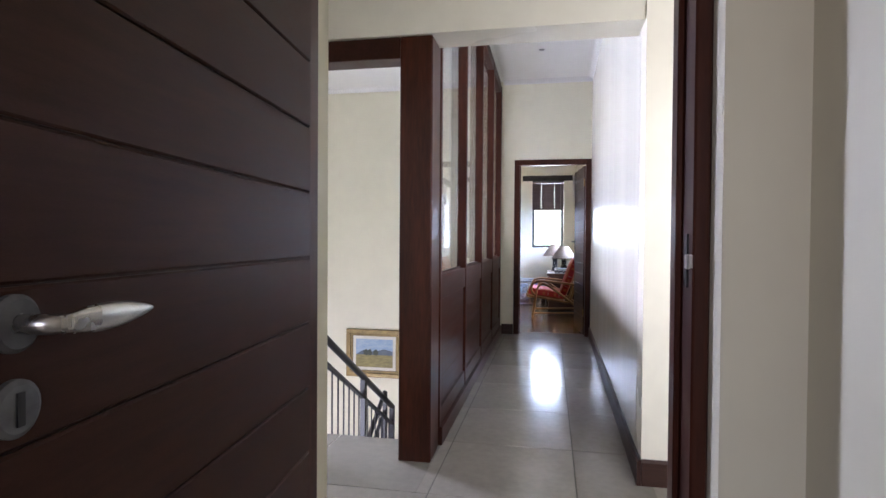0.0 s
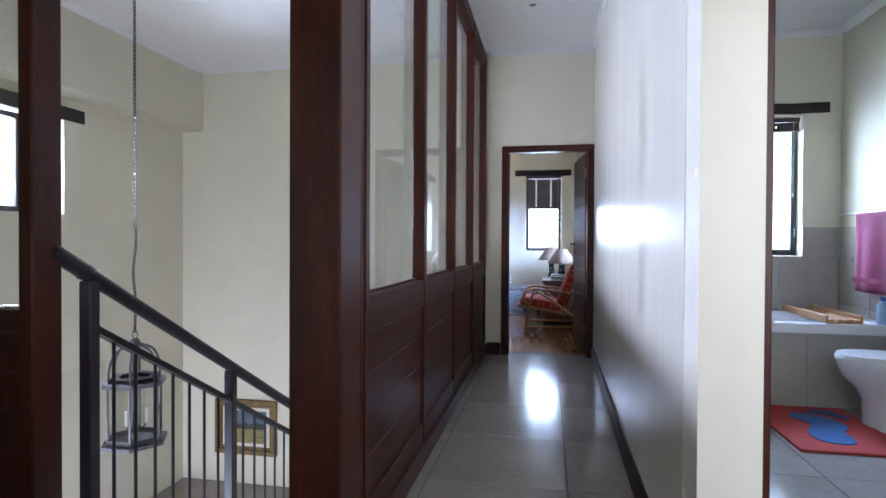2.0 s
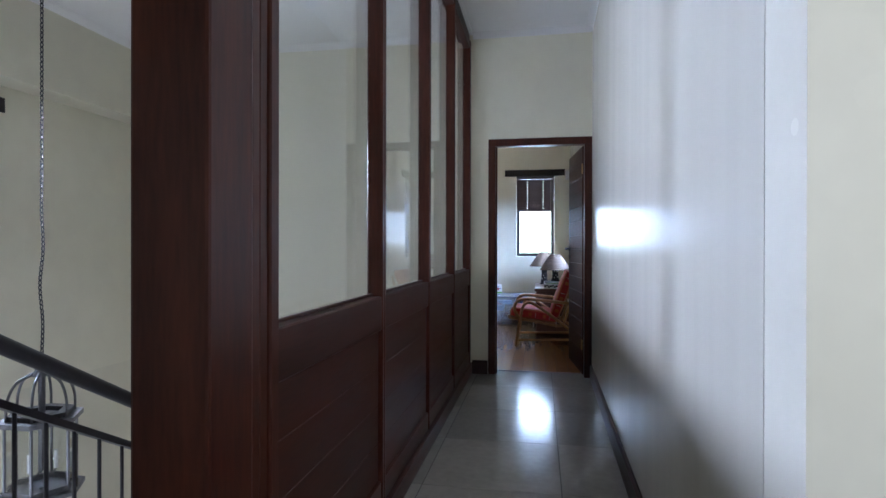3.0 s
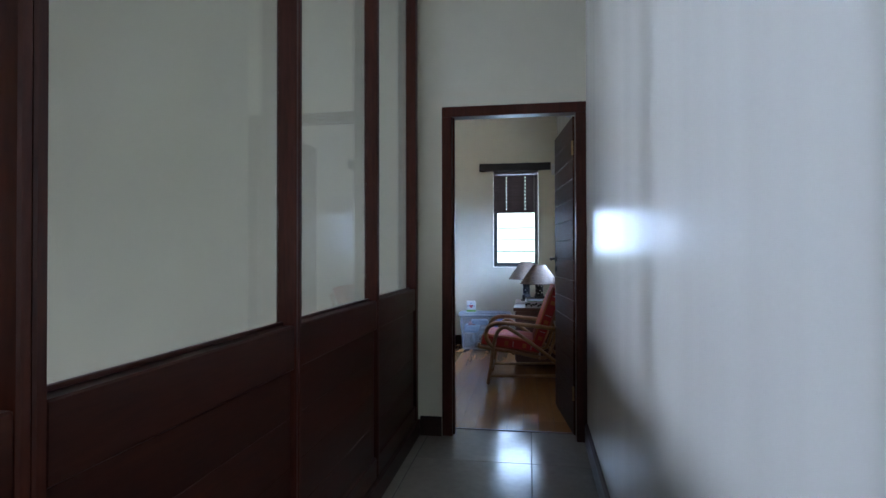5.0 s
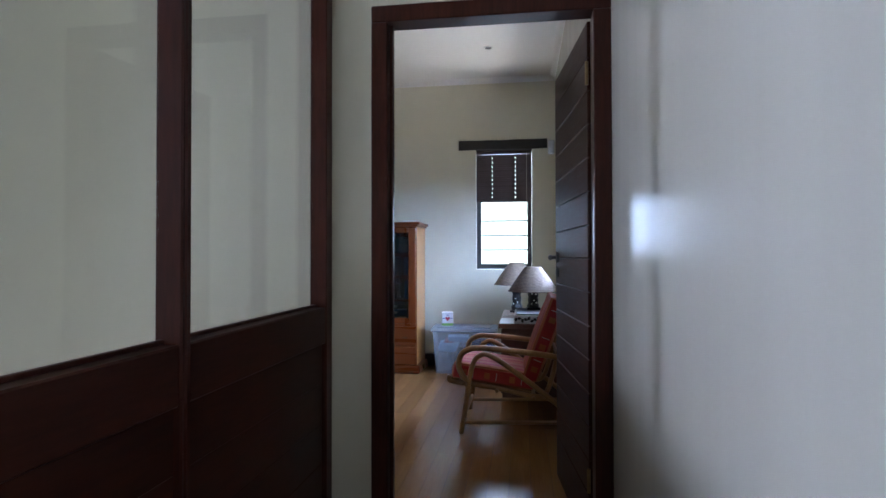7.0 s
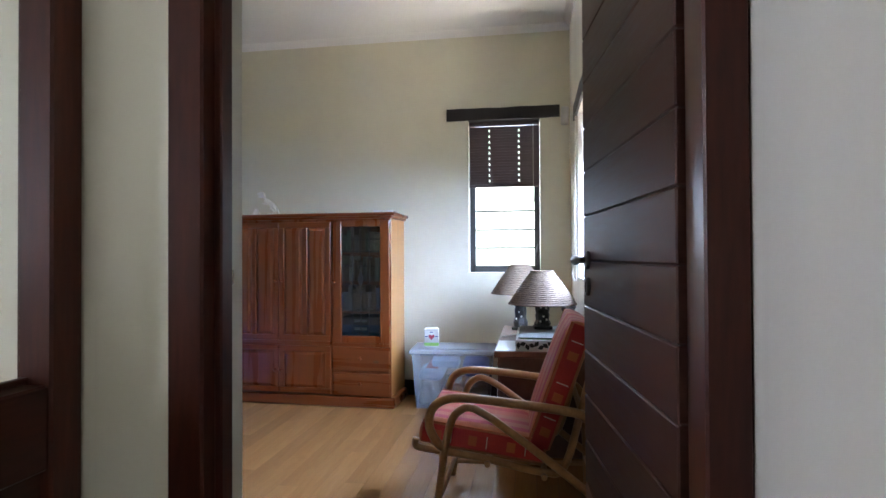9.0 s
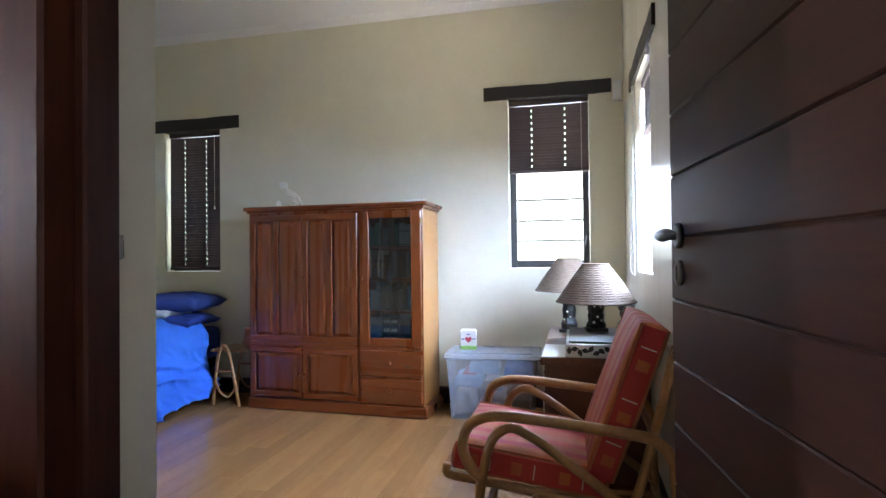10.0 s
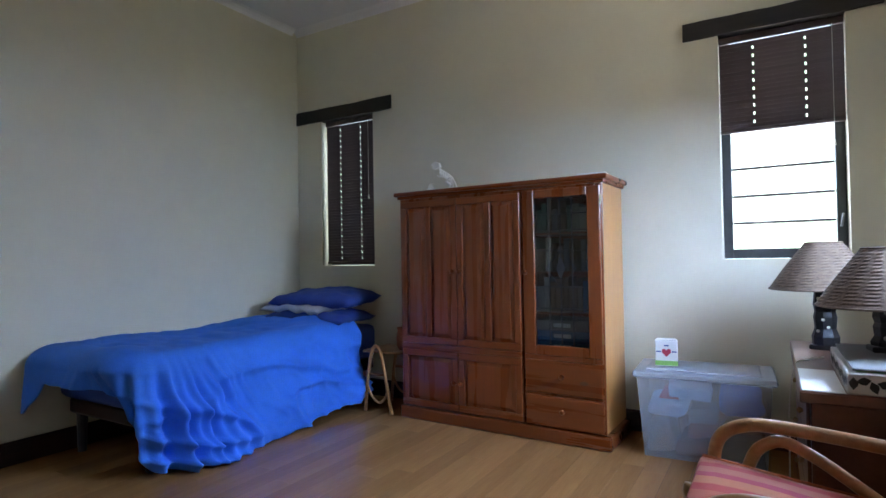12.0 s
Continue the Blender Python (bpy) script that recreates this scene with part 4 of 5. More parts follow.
for y in (4.97, 5.84):
    part("bracket", tube(bmesh.new(), [(2.599, y, 1.362), (2.535, y, 1.362)], 0.012, 10), CHROME, trail)
tw = bmesh.new()
rows = []
for j in range(15):
    row = []
    for i in range(27):
        y = 5.15 + 0.46 * j / 14
        s = -0.60 + 1.15 * i / 26
        ang = max(-1, min(1, s / 0.02)) * math.pi / 2
        off = 0.013 * math.sin(ang) if abs(s) < 0.02 else 0.013 * (1 if s > 0 else -1)
        x = 2.535 - off * (-1 if s > 0 else 1) * (-1 if s > 0 else 1)
        x = 2.535 + (0.012 if s > 0 else -0.014 - 0.012 * math.sin(y * 21 + 1) * min(1, -s * 3)) if abs(s) > 0.02 else 2.535 + 0.6 * s
        z = 1.375 - max(0, abs(s) - 0.01)
        row.append(tw.verts.new((x, y + 0.008 * math.sin(z * 9), z)))
    rows.append(row)
for q, w in zip(rows, rows[1:]):
    for i in range(26):
        tw.faces.new((q[i], q[i + 1], w[i + 1], w[i]))
towel = solid("towel", tw, MAGENTA, "dark magenta towel hanging over the rail", "towel", smooth=True)
mod = towel.modifiers.new("thick", "SOLIDIFY")
mod.thickness = 0.007
band = part("woven_band", bx(2.505, 5.16, 0.855, 2.509, 5.60, 0.89), MAGENTA, towel)

mat_ = thing("bath_mat", "red bath mat with a blue animal shape", "mat")
part("base", bx(1.63, 4.29, 0.001, 2.235, 5.17, 0.016, bev=0.005), REDPILE, mat_)
blob = [(1.90, 4.36), (1.99, 4.40), (2.02, 4.50), (2.03, 4.62), (2.10, 4.72), (2.11, 4.86), (2.03, 4.98), (1.92, 5.02), (1.82, 5.0), (1.80, 4.90), (1.86, 4.82), (1.84, 4.70), (1.78, 4.62), (1.75, 4.50), (1.79, 4.40)]
part("blue_figure", prism(bmesh.new(), [(1.93 + 0.8 * (p.x - 1.93), 4.70 + 0.88 * (p.y - 4.70)) for p in curve_pts([(x, y, 0) for x, y in blob + blob[:1]], 4)[:-1]], 2, 0.0155, 0.022), BLUEPILE, mat_, "blue animal figure in the pile")
part("navy_figure", prism(bmesh.new(), [(1.96, 5.03), (2.06, 5.0), (2.14, 4.88), (2.18, 4.92), (2.15, 5.06), (2.02, 5.10)], 2, 0.0155, 0.020), NAVYPILE, mat_)

van = thing("vanity_unit", "white wall-hung vanity unit with a basin", "vanity")
part("body", bx(0.803, 3.95, 0.37, 1.335, 4.75, 0.735, bev=0.004), PLASTICW, van)
part("top", bx(0.803, 3.92, 0.737, 1.36, 4.78, 0.775, bev=0.006), PORCELAIN, van)
bs = bx(0.93, 4.16, 0.776, 1.37, 4.62, 0.925, bev=0.02, seg=2)
part("bowl", bs, PORCELAIN, van)
part("tap", tube(bmesh.new(), curve_pts([(0.88, 4.39, 0.776), (0.88, 4.39, 1.0), (0.94, 4.39, 1.05), (1.02, 4.39, 1.0)], 5), 0.012, 8), CHROME, van, smooth=True)
bottle("soap_bottle", (1.275, 4.85 - 0.72, 0.7755), 0.026, 0.26, BLUEPLASTIC, BLUEPLASTIC, "blue plastic bottle beside the basin")

# ---- bedroom ----
cab = thing("pine_wall_unit", "orange pine wall unit with raised panels and a leaded glass door", "cabinet")
CF, CX0, CX1, CM, CT = 9.765, -1.965, -0.632, -1.098, 1.415
part("side_panel", bx(CX1 - 0.022, CF + 0.001, 0.08, CX1, 10.150, CT, bev=0.002), PINE_WINDOW_LIT, cab, "pine side with window light put into its paler colour")
part("side_panel", bx(CX0, CF + 0.001, 0.08, CX0 + 0.022, 10.150, CT, bev=0.002), PINE, cab)
part("back_panel", bx(CX0 + 0.022, 10.135, 0.08, CX1 - 0.022, 10.147, CT), PINE, cab)
part("divider", bx(CM - 0.01, CF + 0.02, 0.08, CM + 0.01, 10.134, CT), PINE, cab)
part("middle_shelf", bx(CX0 + 0.022, CF + 0.02, 0.462, CX1 - 0.022, 10.134, 0.482), PINE, cab)
top_ = bmesh.new()
box(top_, CX0 - 0.03, CF - 0.035, CT + 0.018, CX1 + 0.035, 10.155, CT + 0.045, bev=0.008, seg=2)
box(top_, CX0 - 0.012, CF - 0.016, CT + 0.001, CX1 + 0.015, 10.153, CT + 0.018, bev=0.003)
part("cornice", top_, PINE_FLAT, cab)
part("plinth", bx(CX0 - 0.006, CF - 0.022, 0.0, CX1 + 0.03, 10.153, 0.079, bev=0.008), PINE_FLAT, cab)
for x in (CX0 + 0.001, CM - 0.018, CX1 - 0.036):
    part("front_stile", bx(x, CF - 0.001, 0.081, x + 0.036, CF + 0.018, CT - 0.001, bev=0.002), PINE, cab)
part("front_rail", bx(CX0 + 0.04, CF - 0.002, CT - 0.045, CX1 - 0.04, CF + 0.016, CT, bev=0.001), PINE, cab)
part("front_rail", bx(CX0 + 0.021, CF - 0.020, 0.4515, CM - 0.005, CF + 0.018, 0.4885, bev=0.003), PINE_FLAT, cab)
part("front_rail", bx(CM + 0.013, CF - 0.017, 0.4535, CX1 - 0.007, CF + 0.018, 0.4785, bev=0.002), PINE, cab)
part("front_rail", bx(CM + 0.013, CF - 0.017, 0.2562, CX1 - 0.007, CF - 0.002, 0.2668, bev=0.002), PINE, cab)


def panel_door(name, x0, x1, z0, z1, fields, knob):
    """Frame-and-panel door with raised fields."""
    d = part(name, bx(x0, CF - 0.006, z0, x1, CF - 0.002, z1), PINE, cab)
    w = 0.042
    xs = [x0] + [x0 + (x1 - x0) * k / fields for k in range(1, fields)] + [x1]
    part("rail", bx(x0, CF - 0.022, z1 - w, x1, CF - 0.0065, z1, bev=0.004), PINE_FLAT, d)
    part("rail", bx(x0, CF - 0.022, z0, x1, CF - 0.0065, z0 + w, bev=0.004), PINE_FLAT, d)
    for k, x in enumerate(xs):
        a = x - w / 2 if 0 < k < fields else (x if k == 0 else x - w)
        part("stile", bx(a, CF - 0.022, z0 + w, a + w, CF - 0.0065, z1 - w, bev=0.004), PINE, d)
    for a, b in zip(xs, xs[1:]):
        l = a + (w if a == x0 else w / 2) + 0.0006
        r = b - (w if b == x1 else w / 2) - 0.0006
        bm = bmesh.new()
        lo, hi = [[bm.verts.new((x, y, z)) for x, z in ((l + i, z0 + w + 0.0006 + i), (r - i, z0 + w + 0.0006 + i), (r - i, z1 - w - 0.0006 - i), (l + i, z1 - w - 0.0006 - i))] for y, i in ((CF - 0.0118, 0.0), (CF - 0.0225, 0.024))]
        bm.faces.new(hi)
        for k in range(4):
            bm.faces.new((lo[k], lo[(k + 1) % 4], hi[(k + 1) % 4], hi[k]))
        part("raised_field", bm, PINE, d)
    kn = part("knob", lathe(bmesh.new(), [(0.006, 0), (0.006, 0.008), (0.014, 0.014), (0.015, 0.022), (0.009, 0.029), (0.0, 0.03)], 14), PINE, d, "turned pine knob", smooth=True)
    kn.matrix_basis = pose(knob[0], CF - 0.022, knob[1], 90)
    return d


mid = 0.5 * (CX0 + CM) + 0.005
panel_door("door", CX0 + 0.02, mid - 0.002, 0.49, CT - 0.02, 2, (mid - 0.022, 0.945))
panel_door("door", mid + 0.002, CM - 0.004, 0.49, CT - 0.02, 2, (mid + 0.024, 0.945))
panel_door("door", CX0 + 0.02, mid - 0.002, 0.09, 0.45, 1, (mid - 0.022, 0.265))
panel_door("door", mid + 0.002, CM - 0.004, 0.09, 0.45, 1, (mid + 0.024, 0.265))
GX0, GX1 = CM + 0.012, CX1 - 0.006
gd = part("glass_door", bx(GX0, CF - 0.022, 0.48, GX0 + 0.072, CF - 0.002, CT - 0.015, bev=0.004), PINE, cab)
part("stile", bx(GX1 - 0.072, CF - 0.022, 0.48, GX1, CF - 0.002, CT - 0.015, bev=0.004), PINE, gd)
part("rail", bx(GX0 + 0.072, CF - 0.022, CT - 0.062, GX1 - 0.072, CF - 0.002, CT - 0.015, bev=0.004), PINE, gd)
part("rail", bx(GX0 + 0.072, CF - 0.022, 0.48, GX1 - 0.072, CF - 0.002, 0.535, bev=0.004), PINE, gd)
gl = part("leaded_pane", bx(GX0 + 0.072, CF - 0.013, 0.535, GX1 - 0.072, CF - 0.010, CT - 0.062), LEADED, gd, "smoky leaded glass")
gl.visible_shadow = False
gm0, gm1 = GX0 + 0.072, GX1 - 0.072
gw = gm1 - gm0
lead = bmesh.new()
for fx in (0.28, 0.5, 0.72):
    tube(lead, [(gm0 + gw * fx, CF - 0.015, 0.535), (gm0 + gw * fx, CF - 0.015, CT - 0.062)], 0.003, 6)
for z in (0.62, 0.74, 0.86, 1.06, 1.17, 1.26):
    tube(lead, [(gm0, CF - 0.015, z), (gm1, CF - 0.015, z)], 0.003, 6)
for s in (1, -1):
    tube(lead, [(gm0 + gw * 0.5, CF - 0.015, 1.06), (gm0 + gw * (0.5 + 0.28 * s), CF - 0.015, 0.96), (gm0 + gw * 0.5, CF - 0.015, 0.86)], 0.003, 6)
part("lead_came", lead, LEAD, gd)
part("diamond", prism(bmesh.new(), [(gm0 + gw * 0.5, 0.90), (gm0 + gw * 0.5 + 0.026, 0.96), (gm0 + gw * 0.5, 1.03), (gm0 + gw * 0.5 - 0.026, 0.96)], 1, CF - 0.018, CF - 0.0135), BLACKWOOD, gd, "dark glass diamond")
kn = part("knob", lathe(bmesh.new(), [(0.006, 0), (0.006, 0.008), (0.014, 0.014), (0.015, 0.022), (0.009, 0.029), (0.0, 0.03)], 14), PINE, gd, smooth=True)
kn.matrix_basis = pose(GX0 + 0.02, CF - 0.022, 0.94, 90)
for z in (0.56, 1.30):
    part("hinge", tube(bmesh.new(), [(GX1 + 0.002, CF - 0.018, z), (GX1 + 0.002, CF - 0.018, z + 0.05)], 0.005, 8), BRASS, gd)
for z0, z1 in ((0.268, 0.452), (0.085, 0.255)):
    dr = part("drawer", bx(GX0, CF - 0.022, z0, GX1, CF - 0.002, z1, bev=0.006), PINE_FLAT, cab)
    kn = part("knob", lathe(bmesh.new(), [(0.006, 0), (0.006, 0.008), (0.014, 0.014), (0.015, 0.022), (0.009, 0.029), (0.0, 0.03)], 14), PINE, dr, smooth=True)
    kn.matrix_basis = pose(0.5 * (GX0 + GX1), CF - 0.022, 0.5 * (z0 + z1) + 0.01, 90)
knot = part("wood_knot", lathe(bmesh.new(), [(0.018, 0), (0.018, 0.0012), (0.0, 0.0016)], 14, squash=(1.3, 0.6)), BROWNWOOD, cab)
knot.matrix_basis = pose(-0.742, CF - 0.0225, 0.345, 90)
for z in (0.70, 0.93, 1.15):
    part("inner_shelf", bx(CM + 0.011, CF + 0.05, z, CX1 - 0.023, 10.134, z + 0.012), PINE, cab)


def book(at, w, d, h, mat, label, rz=0):
    o = thing("book", label, "book", at, rz, group="books and papers in the wall unit")
    part("cover", bx(0, 0, 0, w, 0.004, h, bev=0.001), mat, o)
    part("cover", bx(0, d - 0.004, 0, w, d, h, bev=0.001), mat, o)
    part("pages", bx(0.002, 0.0045, 0.003, w - 0.002, d - 0.0045, h - 0.003), PAPER, o)
    part("spine", bx(-0.002, 0, 0, 0.001, d, h, bev=0.0008), mat, o)
    return o


rng = random.Random(4)
for z, room_ in ((0.713, 0.20), (0.943, 0.20), (1.163, 0.2)):
    x = CM + 0.03
    while x < CX1 - 0.08:
        w = rng.uniform(0.022, 0.05)
        book((x + w, CF + 0.10, z), 0.16, w, rng.uniform(0.13, room_), BOOKS[rng.randrange(5)], "book standing behind the leaded glass", 90)
        x += w + 0.003
for k, (z, m) in enumerate(((0.484, 3), (0.545, 3), (0.606, 0))):
    o = thing("storage_file", "blue file lying in the wall unit", "file", (CM + 0.05, CF + 0.10, z), group="files in the wall unit")
    part("case", bx(0, 0, 0, 0.30, 0.24, 0.058, bev=0.004), BOOKS[m], o)
    part("label", bx(0.10, -0.002, 0.018, 0.20, 0.0, 0.04), PAPER, o)

cab.matrix_basis = pose(-0.632, 9.765, 0) @ pose(0, 0, 0, 0, 0, -2.0) @ pose(0.632, -9.765, 0)
pad = thing("paper_pad", "white paper pad on top of the wall unit", "paper", (-0.78, 9.82, CT + 0.0455), 4)
part("sheets", bx(0, 0, 0, 0.15, 0.26, 0.018, bev=0.002), PAPER, pad)
part("cover", bx(0.0, 0.0, 0.0185, 0.15, 0.26, 0.021), PLASTICW, pad)

# toy skeleton: plywood ribs and limbs on the wall unit
dn = bmesh.new()
spine = curve_pts([(0.095, 0, 0.004), (0.078, 0, 0.045), (0.050, 0, 0.082), (0.012, 0, 0.108), (-0.020, 0, 0.128), (-0.038, 0, 0.150)], 5)
tube(dn, spine, 0.006, 6, r_end=0.0085)
for i in range(8, len(spine) - 5, 2):
    p = spine[i]
    prism(dn, [(p.y - 0.016, p.z + 0.004), (p.y - 0.021, p.z - 0.020), (p.y - 0.007, p.z - 0.034), (p.y + 0.007, p.z - 0.034), (p.y + 0.021, p.z - 0.020), (p.y + 0.016, p.z + 0.004), (p.y, p.z + 0.012)], 0, p.x - 0.003, p.x + 0.003)
for y in (-0.018, 0.018):
    tube(dn, [(0.056, y, 0.078), (0.030, y, 0.050), (0.058, y, 0.026), (0.044, y, 0.004), (0.014, y, 0.004)], 0.0075, 6)
    tube(dn, [(-0.004, y, 0.104), (-0.022, y, 0.086), (-0.036, y, 0.094)], 0.005, 6)
prism(dn, [(-0.022, 0.150), (-0.030, 0.176), (-0.052, 0.186), (-0.082, 0.176), (-0.086, 0.162), (-0.060, 0.160), (-0.080, 0.150), (-0.076, 0.142), (-0.046, 0.140)], 1, -0.014, 0.014)
dino = solid("dinosaur_model", dn, BONE, "pale plywood dinosaur skeleton model on the wall unit", "toy")
dino.matrix_basis = pose(-1.650, 9.85, CT + 0.045)
trk = thing("wooden_ornament", "small brown wooden ornament beside the dinosaur", "ornament", (-1.765, 9.88, CT + 0.045))
part("cone", lathe(bmesh.new(), [(0.034, 0), (0.03, 0.012), (0.012, 0.05), (0.0, 0.056)], 12), BONE, trk, smooth=True)

# bed
bed = thing("bed", "single bed under a rumpled bright blue duvet", "bed")
BX0, BX1, BY0, BY1, BZ = -3.245, -2.42, 8.29, 10.14, 0.585
part("base", bx(BX0 + 0.02, BY0 + 0.11, 0.21, BX1 - 0.03, BY1, 0.30, bev=0.015), DARKWOOD, bed)
# mattress in dark navy: the shade beneath the duvet is put into its colour
part("mattress", bx(BX0, BY0 + 0.06, 0.302, BX1, BY1, BZ - 0.035, bev=0.05, seg=3), NAVY, bed, smooth=True)
for x in (BX0 + 0.08, BX1 - 0.10):
    for y in (BY0 + 0.15, BY1 - 0.10):
        part("leg", tube(bmesh.new(), [(x, y, 0.0), (x, y, 0.212)], 0.022, 10, r_end=0.028), METAL, bed)
part("castor", lathe(bmesh.new(), [(0.0, 0), (0.026, 0.004), (0.03, 0.02), (0.02, 0.035), (0, 0.036)], 12, (BX1 - 0.10, BY0 + 0.15, 0.0)), BLACKWOOD, bed)

dv = bmesh.new()
LONG, RC = 1.57, 0.13
FOOTRUN = BX1 - RC - BX0
ARC = RC * math.pi / 2
SIDERUN = LONG - RC
TOTAL = FOOTRUN + ARC + SIDERUN
NS, NU, NV = 260, 34, 46


def smooth01(v):
    v = max(0.0, min(1.0, v))
    return v * v * (3 - 2 * v)


grid_ = []
for j in range(NS + 1):
    s = TOTAL * j / NS
    if s < FOOTRUN:
        px_, py_, nx, ny = BX0 + s, BY0, 0.0, -1.0
    elif s < FOOTRUN + ARC:
        g = (s - FOOTRUN) / RC
        nx, ny = math.sin(g), -math.cos(g)
        px_, py_ = BX1 - RC + RC * nx, BY0 + RC + RC * ny
    else:
        px_, py_, nx, ny = BX1, BY0 + RC + s - FOOTRUN - ARC, 1.0, 0.0
    turned = smooth01((s - FOOTRUN + 0.10) / 0.34)       # 0 on the foot, 1 on the side
    c = s - FOOTRUN - ARC                                # run along the side
    if s < FOOTRUN:
        hem = -0.16 * smooth01((0.24 - s) / 0.2)
    else:
        hem = -0.035 * smooth01((s - FOOTRUN) / 0.4)
    hem += 0.045 + 0.385 * smooth01((FOOTRUN + 0.20 - s) / 0.32)
    hem += 0.07 * smooth01((c - 0.5) / 1.0) + 0.016 * noise.noise((s * 9.0, 0.3, 2.0))
    near = math.exp(-((c - 0.06) / 0.34) ** 2)
    rout, rdown = 0.15 - 0.07 * turned, 0.10 - 0.02 * turned
    ix, iy = px_ - nx * rout * 0.6, py_ - ny * rout * 0.6
    qx, qy = BX0, BY0 + rout * 0.6 + (LONG - rout * 0.6) * smooth01(s / TOTAL)
    row = []
    for i in range(NU):
        u = i / NU
        x, y = qx + (ix - qx) * u, qy + (iy - qy) * u
        z = BZ + 0.02 + 0.03 * noise.noise((x * 2.1, y * 1.7, 3.0)) + 0.016 * noise.noise((x * 6, y * 4.5, 1.0)) + 0.006 * noise.noise((x * 15, y * 12, 6.0))
        z -= 0.010 * (1 - abs(noise.noise((x * 3.4 + y * 1.2, y * 2.6, 9.0)))) ** 7
        z += 0.05 * max(0, (y - BY0 - 1.0) / 0.7) * min(1.0, (x - BX0) * 3) * min(1.0, max(0, BX1 - x) * 6)
        row.append(dv.verts.new((max(x, -3.262), y, z)))
    rim = BZ + 0.02 + 0.03 * noise.noise((ix * 2.1, iy * 1.7, 3.0)) + 0.016 * noise.noise((ix * 6, iy * 4.5, 1.0))
    for i in range(NV + 1):
        v = i / NV
        if v < 0.22:
            g = v / 0.22 * math.pi / 2
            out, z = rout * math.sin(g), rim - rdown * (1 - math.cos(g))
            d = 0.0
        else:
            d = (v - 0.22) / 0.78
            out, z = rout, rim - rdown + (hem - rim + rdown) * d
        drop = rim - z
        grow = smooth01(drop / 0.34)
        # folds fanning out from the foot corner, and slack creases sagging along the side
        fan = (s - FOOTRUN - 0.10) / (0.55 + 0.9 * drop)
        fold = near * (0.036 * math.sin(fan * 46 + 2.6 * noise.noise((fan * 5, drop * 1.5, 1.0))) + 0.026 * math.sin(fan * 81 + 4 * noise.noise((fan * 4, drop, 5.0))))
        ridge = 1 - abs(noise.noise((c * 2.0 - drop * 6.0, c * 0.9 + drop * 3.2, 2.0)))
        small = 1 - abs(noise.noise((c * 5.5 - drop * 8.5, c * 2.5 + drop * 5.0, 8.0)))
        fold += turned * (0.072 * ridge ** 6 + 0.018 * small ** 7 - 0.012)
        fold += (1 - turned) * (0.014 * math.sin(s * 17 + 2 * noise.noise((s * 3, 0, 0))) + 0.012 * noise.noise((s * 9, drop * 7, 3)))
        fold += 0.030 * noise.noise((s * 2.6, drop * 3.0, 4.0)) * turned
        flare = d * (0.02 + turned * (0.05 - 0.03 * smooth01(c / 1.2)))
        tuck = 0.21 * d * math.exp(-((s - FOOTRUN - 0.06) / 0.15) ** 2)
        off = out - rout * 0.4 + fold * grow + flare - tuck
        x, y = px_ + nx * off, py_ + ny * off
        x += 0.008 * noise.noise((x * 14, y * 15, z * 19)) * grow
        if c > SIDERUN - 0.25:
            y += 0.05 * noise.noise((z * 9, 1.0, 3.0)) * smooth01((c - SIDERUN + 0.25) / 0.25)
        row.append(dv.verts.new((max(x, -3.262), y, max(z, 0.012))))
    grid_.append(row)
for q, w in zip(grid_, grid_[1:]):
    for i in range(NU + NV):
        dv.faces.new((q[i], q[i + 1], w[i + 1], w[i]))
bmesh.ops.remove_doubles(dv, verts=dv.verts[:], dist=0.0002)
bmesh.ops.recalc_face_normals(dv, faces=dv.faces[:])
duvet = part("duvet", dv, BLUE, bed, "bright blue cotton duvet hanging to the floor", smooth=True)
mod = duvet.modifiers.new("thick", "SOLIDIFY")
mod.thickness = 0.012


def pillow(at, rz, rx, w, d, h, mat, label):
    bm = bmesh.new()
    bmesh.ops.create_grid(bm, x_segments=26, y_segments=18, size=0.5)
    low = bmesh.ops.duplicate(bm, geom=bm.faces[:])["geom"]
    lowv = {g for g in low if isinstance(g, bmesh.types.BMVert)}
    for v in bm.verts:
        u, t = v.co.x * 2, v.co.y * 2
        bulge = max(0.0, (1 - abs(u) ** 3.2) * (1 - abs(t) ** 3.2)) ** 0.34
        zz = h / 2 * bulge * (-1 if v in lowv else 1) - 0.012 * (1 - abs(noise.noise((u * 2.4 + at[2] * 5, t * 2.0, 3.0)))) ** 6 + 0.016 * noise.noise((u * 2.2 + at[0], t * 2.2, at[2] * 9)) * bulge - 0.018 * u * u + 0.010 * noise.noise((u * 5 + at[1], t * 4.0, at[2] * 7))
        pinch = 1 - 0.06 * (1 - abs(u)) * abs(t)
        v.co = Vector((u * w / 2 * (1 - 0.05 * (1 - abs(t))), t * d / 2 * pinch, zz))
    bmesh.ops.remove_doubles(bm, verts=bm.verts[:], dist=0.0008)
    o = solid("pillow", bm, mat, label, "pillow", "pillows on the bed", smooth=True)
    o.matrix_basis = pose(*at, rx, 0, rz)
    return o


pillow((-2.74, 9.86, 0.632), 2, 2, 0.72, 0.42, 0.10, NAVY, "blue pillow lying at the head of the bed")
pillow((-2.84, 9.85, 0.700), -3, 2, 0.62, 0.40, 0.065, LINEN, "white pillow in the middle of the stack")
pillow((-2.70, 9.88, 0.765), 3, 5, 0.72, 0.42, 0.115, NAVY, "blue pillow on top of the stack")

